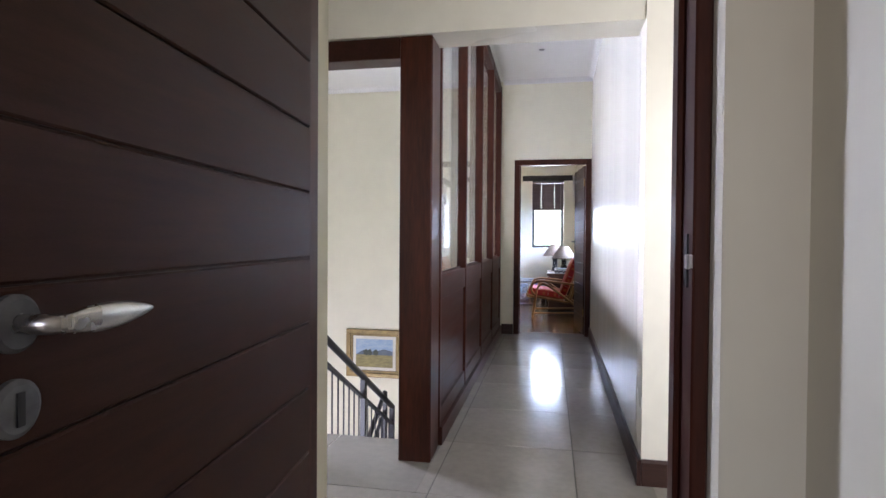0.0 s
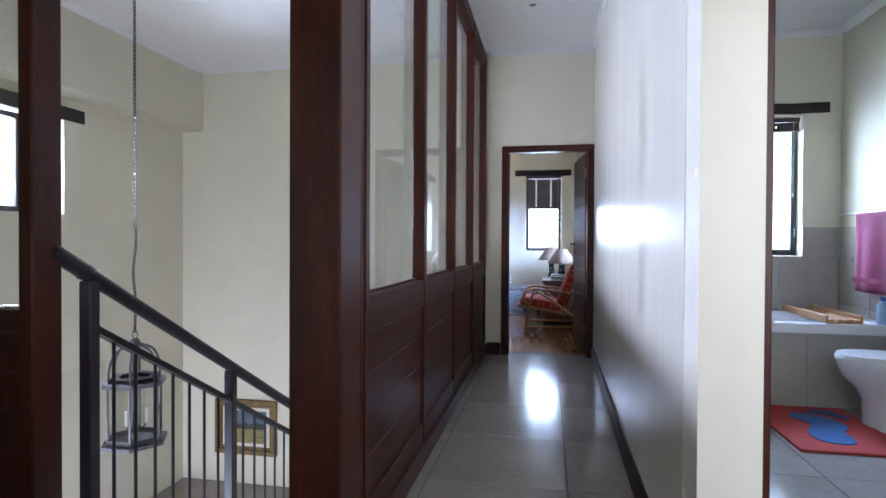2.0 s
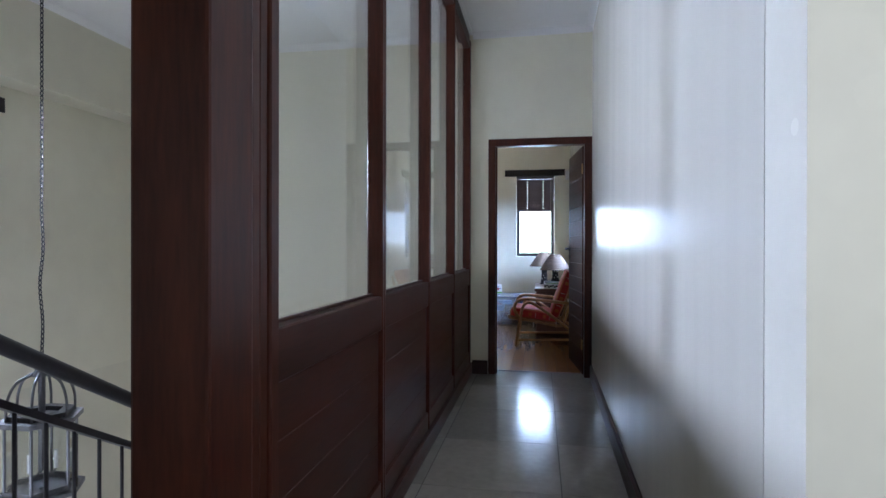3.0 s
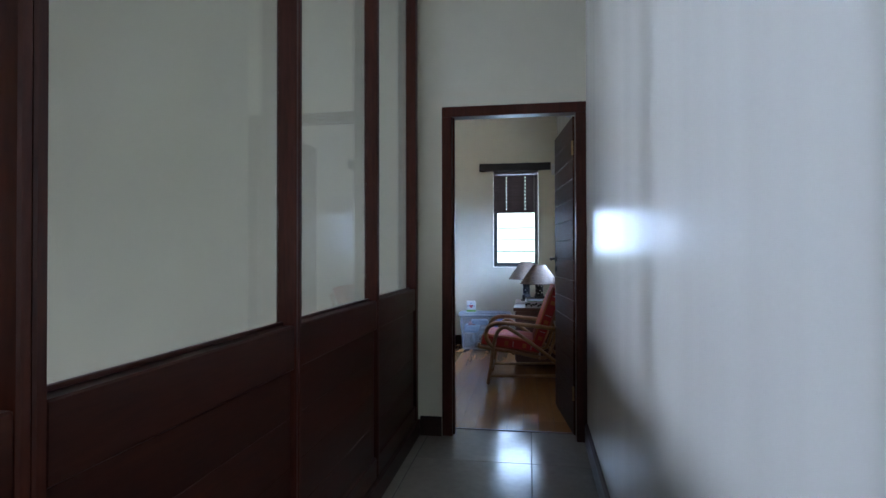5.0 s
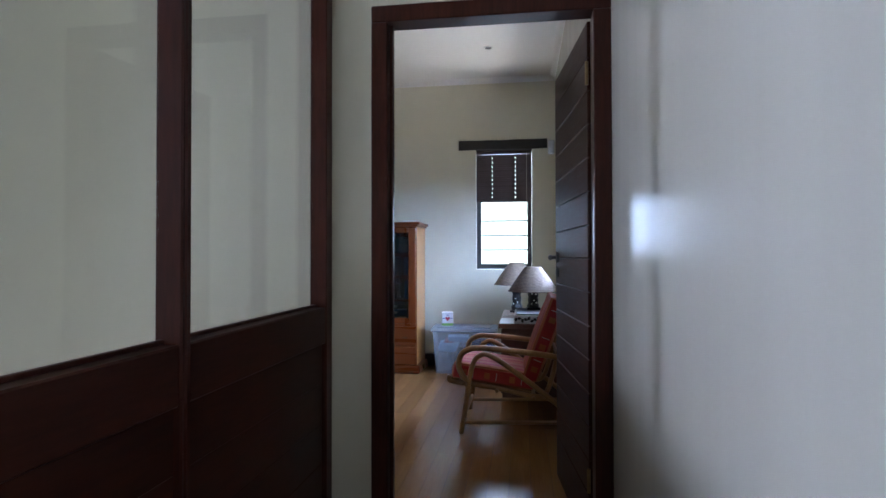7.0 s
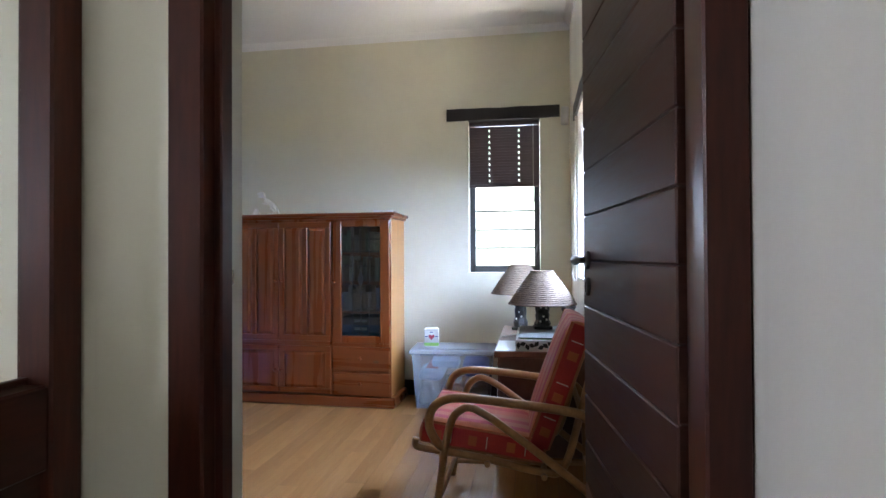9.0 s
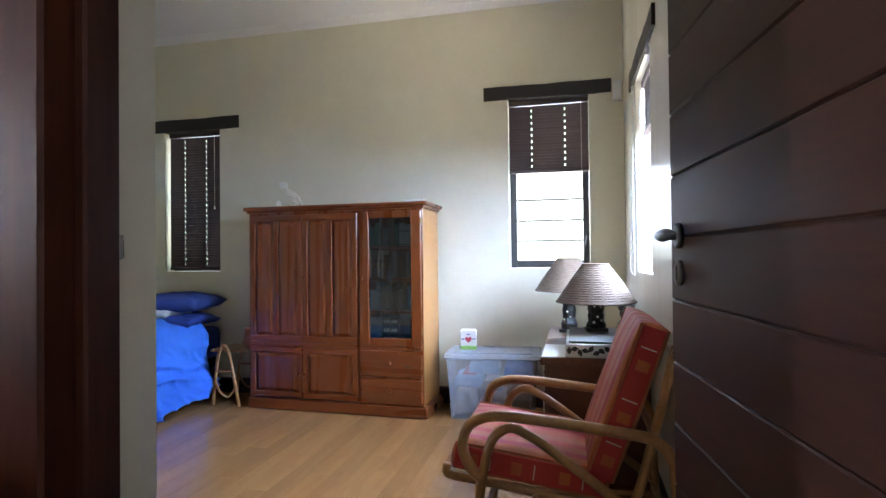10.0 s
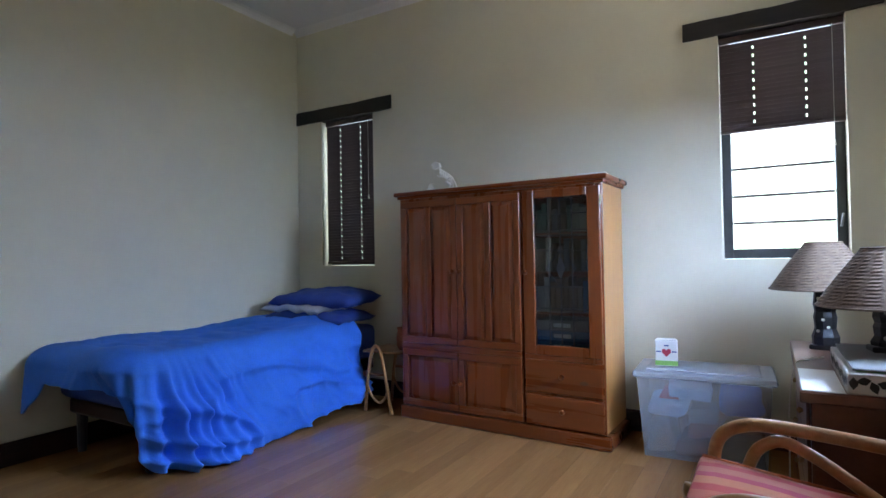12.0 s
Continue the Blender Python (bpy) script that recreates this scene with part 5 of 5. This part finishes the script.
# cane stand between bed and wall unit
st = thing("cane_stand", "low cane stand with hooped legs beside the bed", "side table", (-2.155, 9.80, 0))
for y in (0.0, 0.30):
    hoop = curve_pts([(-0.115, y, 0.0), (-0.085, y, 0.25), (-0.055, y, 0.40), (-0.02, y, 0.445), (0.02, y, 0.40), (0.055, y, 0.25), (0.105, y, 0.0)], 6)
    part("hooped_leg", tube(bmesh.new(), hoop, 0.0115, 8), RATTAN, st, smooth=True)
    part("crossbar", tube(bmesh.new(), [(-0.085, y, 0.255), (0.055, y, 0.255)], 0.009, 8), RATTAN, st)
    part("curl", tube(bmesh.new(), curve_pts([(-0.10, y, 0.20), (-0.06, y, 0.11), (0.0, y, 0.07), (0.05, y, 0.10), (0.075, y, 0.16)], 5), 0.008, 8), RATTAN, st, smooth=True)
part("shelf", bx(-0.13, 0.012, 0.395, 0.165, 0.29, 0.412, bev=0.004), RATTAN, st)
for x in (-0.12, 0.15):
    part("edge_rod", tube(bmesh.new(), [(x, 0.0, 0.405), (x, 0.30, 0.405)], 0.010, 8), RATTAN, st)
fan = thing("clay_pot", "small clay coloured pot on the cane stand", "ornament", (-2.03, 9.93, 0.413))
part("body", lathe(bmesh.new(), [(0.035, 0), (0.05, 0.03), (0.055, 0.08), (0.045, 0.13), (0.05, 0.15), (0.04, 0.15), (0.035, 0.12)], 16), TERRA, fan, smooth=True)

# clear storage box with packet
bn = thing("storage_box", "clear plastic storage box full of folded things", "box", (-0.185, 9.965, 0), 3)
bn.scale = (1, 1, 0.975)
walls_ = bmesh.new()
lo, hi = [[walls_.verts.new((sx * w, sy * d, z)) for sx, sy in ((-1, -1), (1, -1), (1, 1), (-1, 1))] for z, w, d in ((0.004, 0.272, 0.165), (0.415, 0.300, 0.188))]
walls_.faces.new(lo[::-1])
for k in range(4):
    walls_.faces.new((lo[k], lo[(k + 1) % 4], hi[(k + 1) % 4], hi[k]))
tubb = part("tub", walls_, BIN, bn, "clear plastic tub")
mod = tubb.modifiers.new("thick", "SOLIDIFY")
mod.thickness = 0.003
lid = bx(-0.322, -0.205, 0.416, 0.322, 0.205, 0.446, bev=0.008)
box(lid, -0.26, -0.15, 0.447, 0.26, 0.15, 0.456, bev=0.006)
part("lid", lid, BIN, bn, "pale clear plastic lid")
for k, (x0, x1, z0, z1, m) in enumerate(((-0.25, -0.13, 0.02, 0.20, BOOKS[0]), (-0.11, 0.07, 0.02, 0.11, BOOKS[2]), (0.08, 0.25, 0.02, 0.15, BOOKS[0]), (-0.25, -0.08, 0.205, 0.30, PALEBLUE), (-0.07, 0.09, 0.115, 0.19, TERRA), (-0.06, 0.06, 0.195, 0.26, BOOKS[0]), (0.10, 0.26, 0.155, 0.23, BOOKS[2]), (0.07, 0.26, 0.24, 0.36, BLUE), (-0.16, 0.04, 0.305, 0.36, PALEBLUE), (-0.20, -0.11, 0.30, 0.315, REDPRINT))):
    bm = bx(x0, -0.14, z0, x1, 0.13, z1, bev=0.034 if z1 - z0 > 0.07 else 0.006, seg=4)
    for v in bm.verts:
        v.co += Vector((0.028, 0.020, 0.018)) * noise.noise(v.co * 9 + Vector((k, 0, 0)))
    part("folded_cloth", bm, m, bn)
pk = thing("paper_carton", "small white carton with a red heart print", "carton", (-0.355, 9.93, 0.4460), 8)
pk.scale = (0.94, 0.94, 0.92)
part("body", bx(-0.058, -0.038, 0, 0.058, 0.038, 0.142, bev=0.003), PAPER, pk)
part("green_band", bx(-0.0585, -0.0395, 0.004, 0.0585, -0.0385, 0.030), GREENPRINT, pk)
part("flap", bx(-0.05, -0.034, 0.1425, 0.05, 0.034, 0.147, bev=0.001), PAPER, pk)
hrt = [(0.0, 0.052), (0.024, 0.078), (0.022, 0.094), (0.010, 0.098), (0.0, 0.088), (-0.010, 0.098), (-0.022, 0.094), (-0.024, 0.078)]
part("heart_print", prism(bmesh.new(), hrt, 1, -0.0405, -0.0385), REDPRINT, pk)
for x, z in ((-0.04, 0.078), (0.04, 0.078), (0.0, 0.112)):
    part("print_dash", bx(x - 0.012, -0.0402, z, x + 0.012, -0.0386, z + 0.007), NAVY, pk)

# chest with lamps
chest = thing("drawer_chest", "low brown wooden chest with a pale glossy top", "chest")
part("body", bx(0.225, 8.83, 0.03, 0.690, 9.90, 0.57, bev=0.004), BROWNWOOD, chest)
part("top", bx(0.197, 8.805, 0.571, 0.700, 9.93, 0.608, bev=0.005), BROWNWOOD, chest)
for k, (z0, z1) in enumerate(((0.06, 0.22), (0.23, 0.39), (0.40, 0.56))):
    dr = part("drawer", bx(0.214, 8.86, z0, 0.224, 9.87, z1, bev=0.003), BROWNWOOD, chest)
    for y in (9.1, 9.63):
        kn = part("knob", lathe(bmesh.new(), [(0.006, 0), (0.012, 0.012), (0.0, 0.02)], 12), BRASS, dr)
        kn.matrix_basis = pose(0.214, y, 0.5 * (z0 + z1), 0, -90)
runner = solid("paper_sheet", bx(0.204, 8.812, 0.6085, 0.312, 9.18, 0.6105), PAPER, "white paper sheet lying on the chest", "paper")
pb = thing("patterned_box", "flat white box with dark floral pattern on the chest", "box", (0.52, 9.05, 0.6085))
part("body", bx(-0.205, -0.235, 0, 0.165, 0.30, 0.062, bev=0.003), PAPER, pb)
for k in range(15):
    x = -0.19 + 0.0245 * k
    lf = lathe(bmesh.new(), [(0.0, -0.019), (0.010, -0.006), (0.0125, 0.004), (0.0, 0.019)], 7, squash=(1, 0.10))
    fl = part("leaf_print", lf, BLACKWOOD, pb)
    fl.matrix_basis = pose(x, -0.2353, 0.032 + 0.010 * math.sin(k * 2.1), 0, 80 * math.sin(k * 1.7))
    f2 = copy_thing(fl, pose(-0.2053, -0.215 + 0.034 * k, 0.033 + 0.006 * math.cos(k * 1.7), 0, 0, 90))
part("top_sheet", bx(-0.18, -0.21, 0.0625, 0.16, 0.29, 0.068, bev=0.001), GREENPRINT, pb, "green edged card")
part("lid", bx(-0.19, -0.225, 0.0685, 0.165, 0.295, 0.0745, bev=0.001), BOOKS[0], pb, "dark grey lid")
cb = solid("lamp_cable", tube(bmesh.new(), curve_pts([(0.30, 9.45, 0.614), (0.24, 9.35, 0.613), (0.20, 9.30, 0.60), (0.180, 9.32, 0.45), (0.178, 9.40, 0.30), (0.175, 9.5, 0.02)], 6), 0.003, 6), CORD, "pale lamp cable hanging off the chest", "cable", smooth=True)


def table_lamp(at, rz, lift=0.0):
    o = thing("table_lamp", "table lamp with woven shade on a carved black base", "lamp", at, rz, group="lamps on the chest")
    base = bx(-0.055, -0.04, 0, 0.055, 0.04, 0.02, bev=0.004)
    part("foot", base, BLACKWOOD, o)
    body = bmesh.new()
    g = (0.168 + lift) / 0.168
    lathe(body, [(0.0, 0.021), (0.050, 0.021), (0.052, 0.034 * g), (0.040, 0.055 * g), (0.044, 0.085 * g), (0.039, 0.100 * g), (0.045, 0.120 * g), (0.036, 0.168 * g), (0.0, 0.168 * g)], 8)
    box(body, -0.03, -0.03, 0.165 + lift, 0.03, 0.03, 0.185 + lift, bev=0.004)
    part("carved_body", body, BLACKWOOD, o)
    for x, z in ((-0.035, 0.05), (0.034, 0.06), (-0.028, 0.135), (0.03, 0.13), (0.0, 0.08)):
        s = part("inlay", lathe(bmesh.new(), [(0.007, 0), (0.0, 0.002)], 10), BONE, o)
        s.matrix_basis = pose(x * 0.55, -0.0425, z * g, 90)
    part("stem", tube(bmesh.new(), [(0, 0, 0.185 + lift), (0, 0, 0.34 + lift)], 0.008, 8), BRASS, o)
    sh = bmesh.new()
    z0, z1, r0, r1, rows_ = 0.155 + lift, 0.352 + lift, 0.205, 0.068, 34
    ring_ = []
    for j in range(rows_ + 1):
        f = j / rows_
        row = []
        for k in range(72):
            wav = 0.0006 * (1 if (k // 2 + j) % 2 else -1) + 0.0012 * noise.noise((k * 0.7, j * 0.8, at[0]))
            r = r0 + (r1 - r0) * f + 0.004 * math.sin(math.pi * f) + wav + 0.0018 * (j % 2)
            row.append(sh.verts.new((r * math.cos(2 * math.pi * k / 72), r * math.sin(2 * math.pi * k / 72), z0 + (z1 - z0) * f)))
        ring_.append(row)
    for q, w in zip(ring_, ring_[1:]):
        for k in range(72):
            sh.faces.new((q[k], q[(k + 1) % 72], w[(k + 1) % 72], w[k]))
    shade = part("shade", sh, WICKER, o, "woven grass shade")
    m = shade.modifiers.new("thick", "SOLIDIFY")
    m.thickness = 0.003
    for r, z in ((r0, z0), (r1, z1)):
        part("rim", tube(bmesh.new(), [(r * math.cos(a), r * math.sin(a), z) for a in [2 * math.pi * k / 40 for k in range(40)]], 0.0045, 6, closed=True), WICKER, shade)
    return o


table_lamp((0.468, 9.20, 0.6835), 8)
table_lamp((0.325, 9.70, 0.6085), -14, 0.1045)
toy = bmesh.new()
for (x, y, z), r in (((0, 0, 0.05), 0.045), ((0.005, 0, 0.115), 0.032), ((-0.02, -0.02, 0.14), 0.014), ((0.025, 0.02, 0.145), 0.014), ((-0.03, -0.03, 0.02), 0.025), ((0.035, -0.025, 0.02), 0.024)):
    lathe(toy, [(0.0, -r), (r * 0.7, -r * 0.7), (r, 0), (r * 0.7, r * 0.7), (0.0, r)], 12, (x, y, z))
tob = solid("soft_toy", toy, material("grey_plush", ((0.20, 0.19, 0.21), (0.34, 0.32, 0.34)), 0.95, 20, bump=0.8, fine=150), "small grey soft toy behind the lamp", "toy", smooth=True)
tob.matrix_basis = pose(0.632, 9.34, 0.6085) @ Matrix.Scale(1.35, 4)

al = thing("alarm_sensor", "white plastic alarm sensor in the wall corner", "sensor", (0.668, YB - 0.001, 2.225))
part("housing", bx(-0.03, -0.045, -0.07, 0.03, 0, 0.07, bev=0.01, seg=2), PLASTICW, al)
part("lens", bx(-0.02, -0.048, -0.05, 0.02, -0.0455, 0.0, bev=0.001), LINEN, al)
solid("blind_cord", tube(bmesh.new(), curve_pts([(0.695, 9.50, 2.05), (0.69, 9.50, 1.5), (0.68, 9.51, 1.15), (0.672, 9.50, 1.02), (0.685, 9.45, 0.97), (0.695, 9.47, 1.02), (0.692, 9.48, 1.4), (0.700, 9.48, 2.05)], 6), 0.0025, 6), CORD, "looped pale blind cord beside the window", "cord", smooth=True)

# cane armchair
chair = thing("cane_armchair", "bent cane armchair with striped red cushions", "armchair")
NEAR, FAR = 8.03, 8.60
for y in (NEAR, FAR):
    arm = [(0.04, y, 0.335), (0.005, y, 0.365), (-0.022, y, 0.43), (-0.005, y, 0.50), (0.05, y, 0.537), (0.13, y, 0.545), (0.31, y, 0.532), (0.53, y, 0.508), (0.60, y, 0.492), (0.648, y, 0.44), (0.66, y, 0.34), (0.672, y, 0.0)]
    part("arm", tube(bmesh.new(), curve_pts(arm, 6), 0.0185, 10), RATTAN, chair, "bent cane arm", smooth=True)
    leg = [(-0.006, y, 0.0), (0.02, y, 0.16), (0.045, y, 0.34), (0.075, y, 0.455), (0.115, y, 0.498), (0.155, y, 0.506), (0.21, y, 0.482), (0.27, y, 0.445), (0.425, y, 0.335), (0.597, y, 0.205), (0.66, y, 0.155)]
    part("front_leg", tube(bmesh.new(), curve_pts(leg, 6), 0.0165, 10), RATTAN, chair, "hooped cane leg", smooth=True)
    part("stretcher", tube(bmesh.new(), [(0.012, y, 0.072), (0.665, y, 0.095)], 0.0125, 8), RATTAN, chair)
    iy = y + (0.035 if y == NEAR else -0.035)
    part("seat_rail", tube(bmesh.new(), curve_pts([(-0.085, iy, 0.36), (-0.088, iy, 0.335), (-0.06, iy, 0.32), (0.10, iy, 0.302), (0.226, iy, 0.285), (0.44, iy, 0.245), (0.53, iy, 0.27), (0.60, iy, 0.50), (0.672, iy, 0.79)], 6), 0.0155, 10), RATTAN, chair, smooth=True)
for x, z in ((0.03, 0.30), (0.22, 0.275), (0.45, 0.235), (0.60, 0.50), (0.665, 0.77), (0.012, 0.105), (0.665, 0.13)):
    part("cross_rail", tube(bmesh.new(), [(x, NEAR, z), (x, FAR, z)], 0.0125, 8), RATTAN, chair)
for k in range(6):
    y = NEAR + 0.09 + 0.078 * k
    part("slat", tube(bmesh.new(), curve_pts([(-0.03, y, 0.322), (0.22, y, 0.293), (0.44, y, 0.255)], 4), 0.006, 6), RATTAN, chair)


def cushion_mesh(lx, ly, lz, seedv):
    bm = bx(-lx / 2, -ly / 2, -lz / 2, lx / 2, ly / 2, lz / 2)
    bmesh.ops.subdivide_edges(bm, edges=bm.edges[:], cuts=9, use_grid_fill=True)
    for v in bm.verts:
        u, t = v.co.x / lx * 2, v.co.y / ly * 2
        v.co.z += math.copysign(0.018, v.co.z) * (1 - u ** 4) * (1 - t ** 4) * (abs(v.co.z) / (lz / 2))
        s = abs(v.co.z) / (lz / 2)
        v.co.x -= math.copysign(0.010 * s ** 3, v.co.x) * (1 if abs(u) > 0.99 else 0)
        v.co.y -= math.copysign(0.010 * s ** 3, v.co.y) * (1 if abs(t) > 0.99 else 0)
        v.co += Vector((0.004, 0.004, 0.005)) * noise.noise(v.co * 7 + Vector((seedv, 0, 0)))
    return bm


for nm, size, at, tilt, sd in (("seat_cushion", (0.53, 0.53, 0.10), (0.195, 8.315, 0.362), 7.5, 1.0), ("back_cushion", (0.55, 0.53, 0.095), (0.520, 8.315, 0.600), -70, 5.0)):
    c = part(nm, cushion_mesh(*size, sd), CUSHION, chair, "striped red, pink and orange cushion", smooth=True)
    c.matrix_basis = pose(*at, 0, tilt)
    for s in (-1, 1):
        part("side_band", bx(-size[0] / 2 + 0.012, s * (size[1] / 2 + 0.001) - 0.003, -size[2] / 2 + 0.012, size[0] / 2 - 0.012, s * (size[1] / 2 + 0.001) + 0.003, size[2] / 2 - 0.010, bev=0.002), CUSHION_EDGE, c, "red boxed edge")
        for x in (-size[0] / 2 + 0.06, -size[0] / 2 + 0.21, size[0] / 2 - 0.16):
            part("pale_stitch", bx(x + 0.075, s * (size[1] / 2 + 0.0045) - 0.001, -0.026, x + 0.079, s * (size[1] / 2 + 0.0045) + 0.001, 0.024), MOUNT, c)
            part("woven_patch", bx(x, s * (size[1] / 2 + 0.005) - 0.001, -0.022, x + 0.035, s * (size[1] / 2 + 0.005) + 0.001, 0.018), OCHRE, c)
        tube_pts = [(-size[0] / 2 + 0.01, s * size[1] / 2 * 0.995, size[2] / 2), (size[0] / 2 - 0.01, s * size[1] / 2 * 0.995, size[2] / 2)]
        part("piping", tube(bmesh.new(), tube_pts, 0.004, 6), OCHRE, c)

# ---- floors: tiles and boards ----


def laid(name, region_list, xs, ys, gap, top, thick, mat, parent):
    """Lays one piece for each cell of a grid, cut to the regions."""
    cache = {}
    for x0, x1 in zip(xs, xs[1:]):
        for y0, y1 in zip(ys, ys[1:]):
            for r in region_list:
                a0, a1, b0, b1 = max(x0, r[0]), min(x1, r[1]), max(y0, r[2]), min(y1, r[3])
                if a1 - a0 < 0.004 or b1 - b0 < 0.004:
                    continue
                a0 += gap if a0 == x0 else 0
                a1 -= gap if a1 == x1 else 0
                b0 += gap if b0 == y0 else 0
                b1 -= gap if b1 == y1 else 0
                key = (round(a1 - a0, 4), round(b1 - b0, 4))
                if key not in cache:
                    cache[key] = mesh_from(name, bx(0, 0, -thick, key[0], key[1], 0, bev=0.0012), mat)
                piece(name, cache[key], (a0, b0, top), parent)


fl = structure("floor", bx(-2.75, -2.75, -0.12, 1.9, 2.699, -0.0045), GROUT, "grey square floor tiles with dark joints", "floor")
structure("floor_corridor_slab", bx(-0.50, 2.6995, -0.25, 0.80, 6.74, -0.0045), GROUT, "slab and joints under the corridor tiles", "floor")
gx = [0.372 + 0.655 * k for k in range(-6, 4)]
gy = [2.90 + 0.655 * k for k in range(-9, 7)]
laid("tile", [(-0.34, 0.72, -2.6, 6.74), (-2.6, -0.34, -2.6, 2.872), (0.72, 1.75, -2.6, 2.56)], gx, gy, 0.0022, 0.0, 0.004, TILE, fl)
fbth = structure("floor_bathroom", bx(0.80, 2.70, -0.12, 2.75, 6.15, -0.0045), GROUT, "grey square bathroom floor tiles", "floor")
laid("tile", [(0.80, 2.60, 2.56, 6.0)], [0.95 + 0.655 * k for k in range(-1, 4)], [2.64 + 0.655 * k for k in range(-1, 7)], 0.0022, 0.0, 0.004, TILE, fbth)
tw_ = structure("wall_tiles_bathroom", bx(0.80, 5.993, 0.585, 2.60, 5.999, 1.03), GROUT, "beige wall tiles round the bath", "tiles")
for k in range(4):
    x0, x1 = 0.80 + 0.45 * k, min(2.592, 0.80 + 0.45 * (k + 1))
    part("tile", bx(x0 + 0.0015, 5.985, 0.587, x1 - 0.0015, 5.9925, 1.026, bev=0.001), WALLTILE, tw_)
part("tile", bx(2.322, 5.985, 1.0275, 2.592, 5.9985, 1.268, bev=0.001), WALLTILE, tw_)
part("tile", bx(0.802, 5.985, 1.0275, 1.698, 5.9985, 1.268, bev=0.001), WALLTILE, tw_)
for k in range(4):
    y0 = 4.2 + 0.45 * k
    part("tile", bx(2.5925, y0 + 0.0015, 0.02, 2.5995, min(5.984, y0 + 0.4485), 0.64, bev=0.001), WALLTILE, tw_)
    part("tile", bx(2.5925, y0 + 0.0015, 0.643, 2.5995, min(5.984, y0 + 0.4485), 1.268, bev=0.001), WALLTILE, tw_)

flb = structure("floor_bedroom", bx(-3.45, 6.7405, -0.12, 0.90, YB + 0.2, -0.003), DARKWOOD, "honey coloured laminate boards", "floor")
rngf = random.Random(9)
x = -3.27
cachef = {}
while x < 0.709:
    w = min(0.1055, 0.709 - x)
    y = 6.742 - rngf.uniform(0.0, 1.1)
    while y < YB:
        L = 1.21
        a, b = max(y, 6.742), min(y + L, YB - 0.001)
        if b - a > 0.02:
            key = (round(w, 4), round(b - a, 3))
            if key not in cachef:
                cachef[key] = mesh_from("board", bx(0.0004, 0.0004, -0.0028, key[0] - 0.0004, key[1] - 0.0004, 0, bev=0.0006), LAMINATE)
            piece("board", cachef[key], (x, a, 0), flb)
        y += L
    x += 0.1055
part("threshold_strip", bx(-0.126, 6.728, 0.0005, 0.64, 6.752, 0.004, bev=0.001), BROWNWOOD, flb)
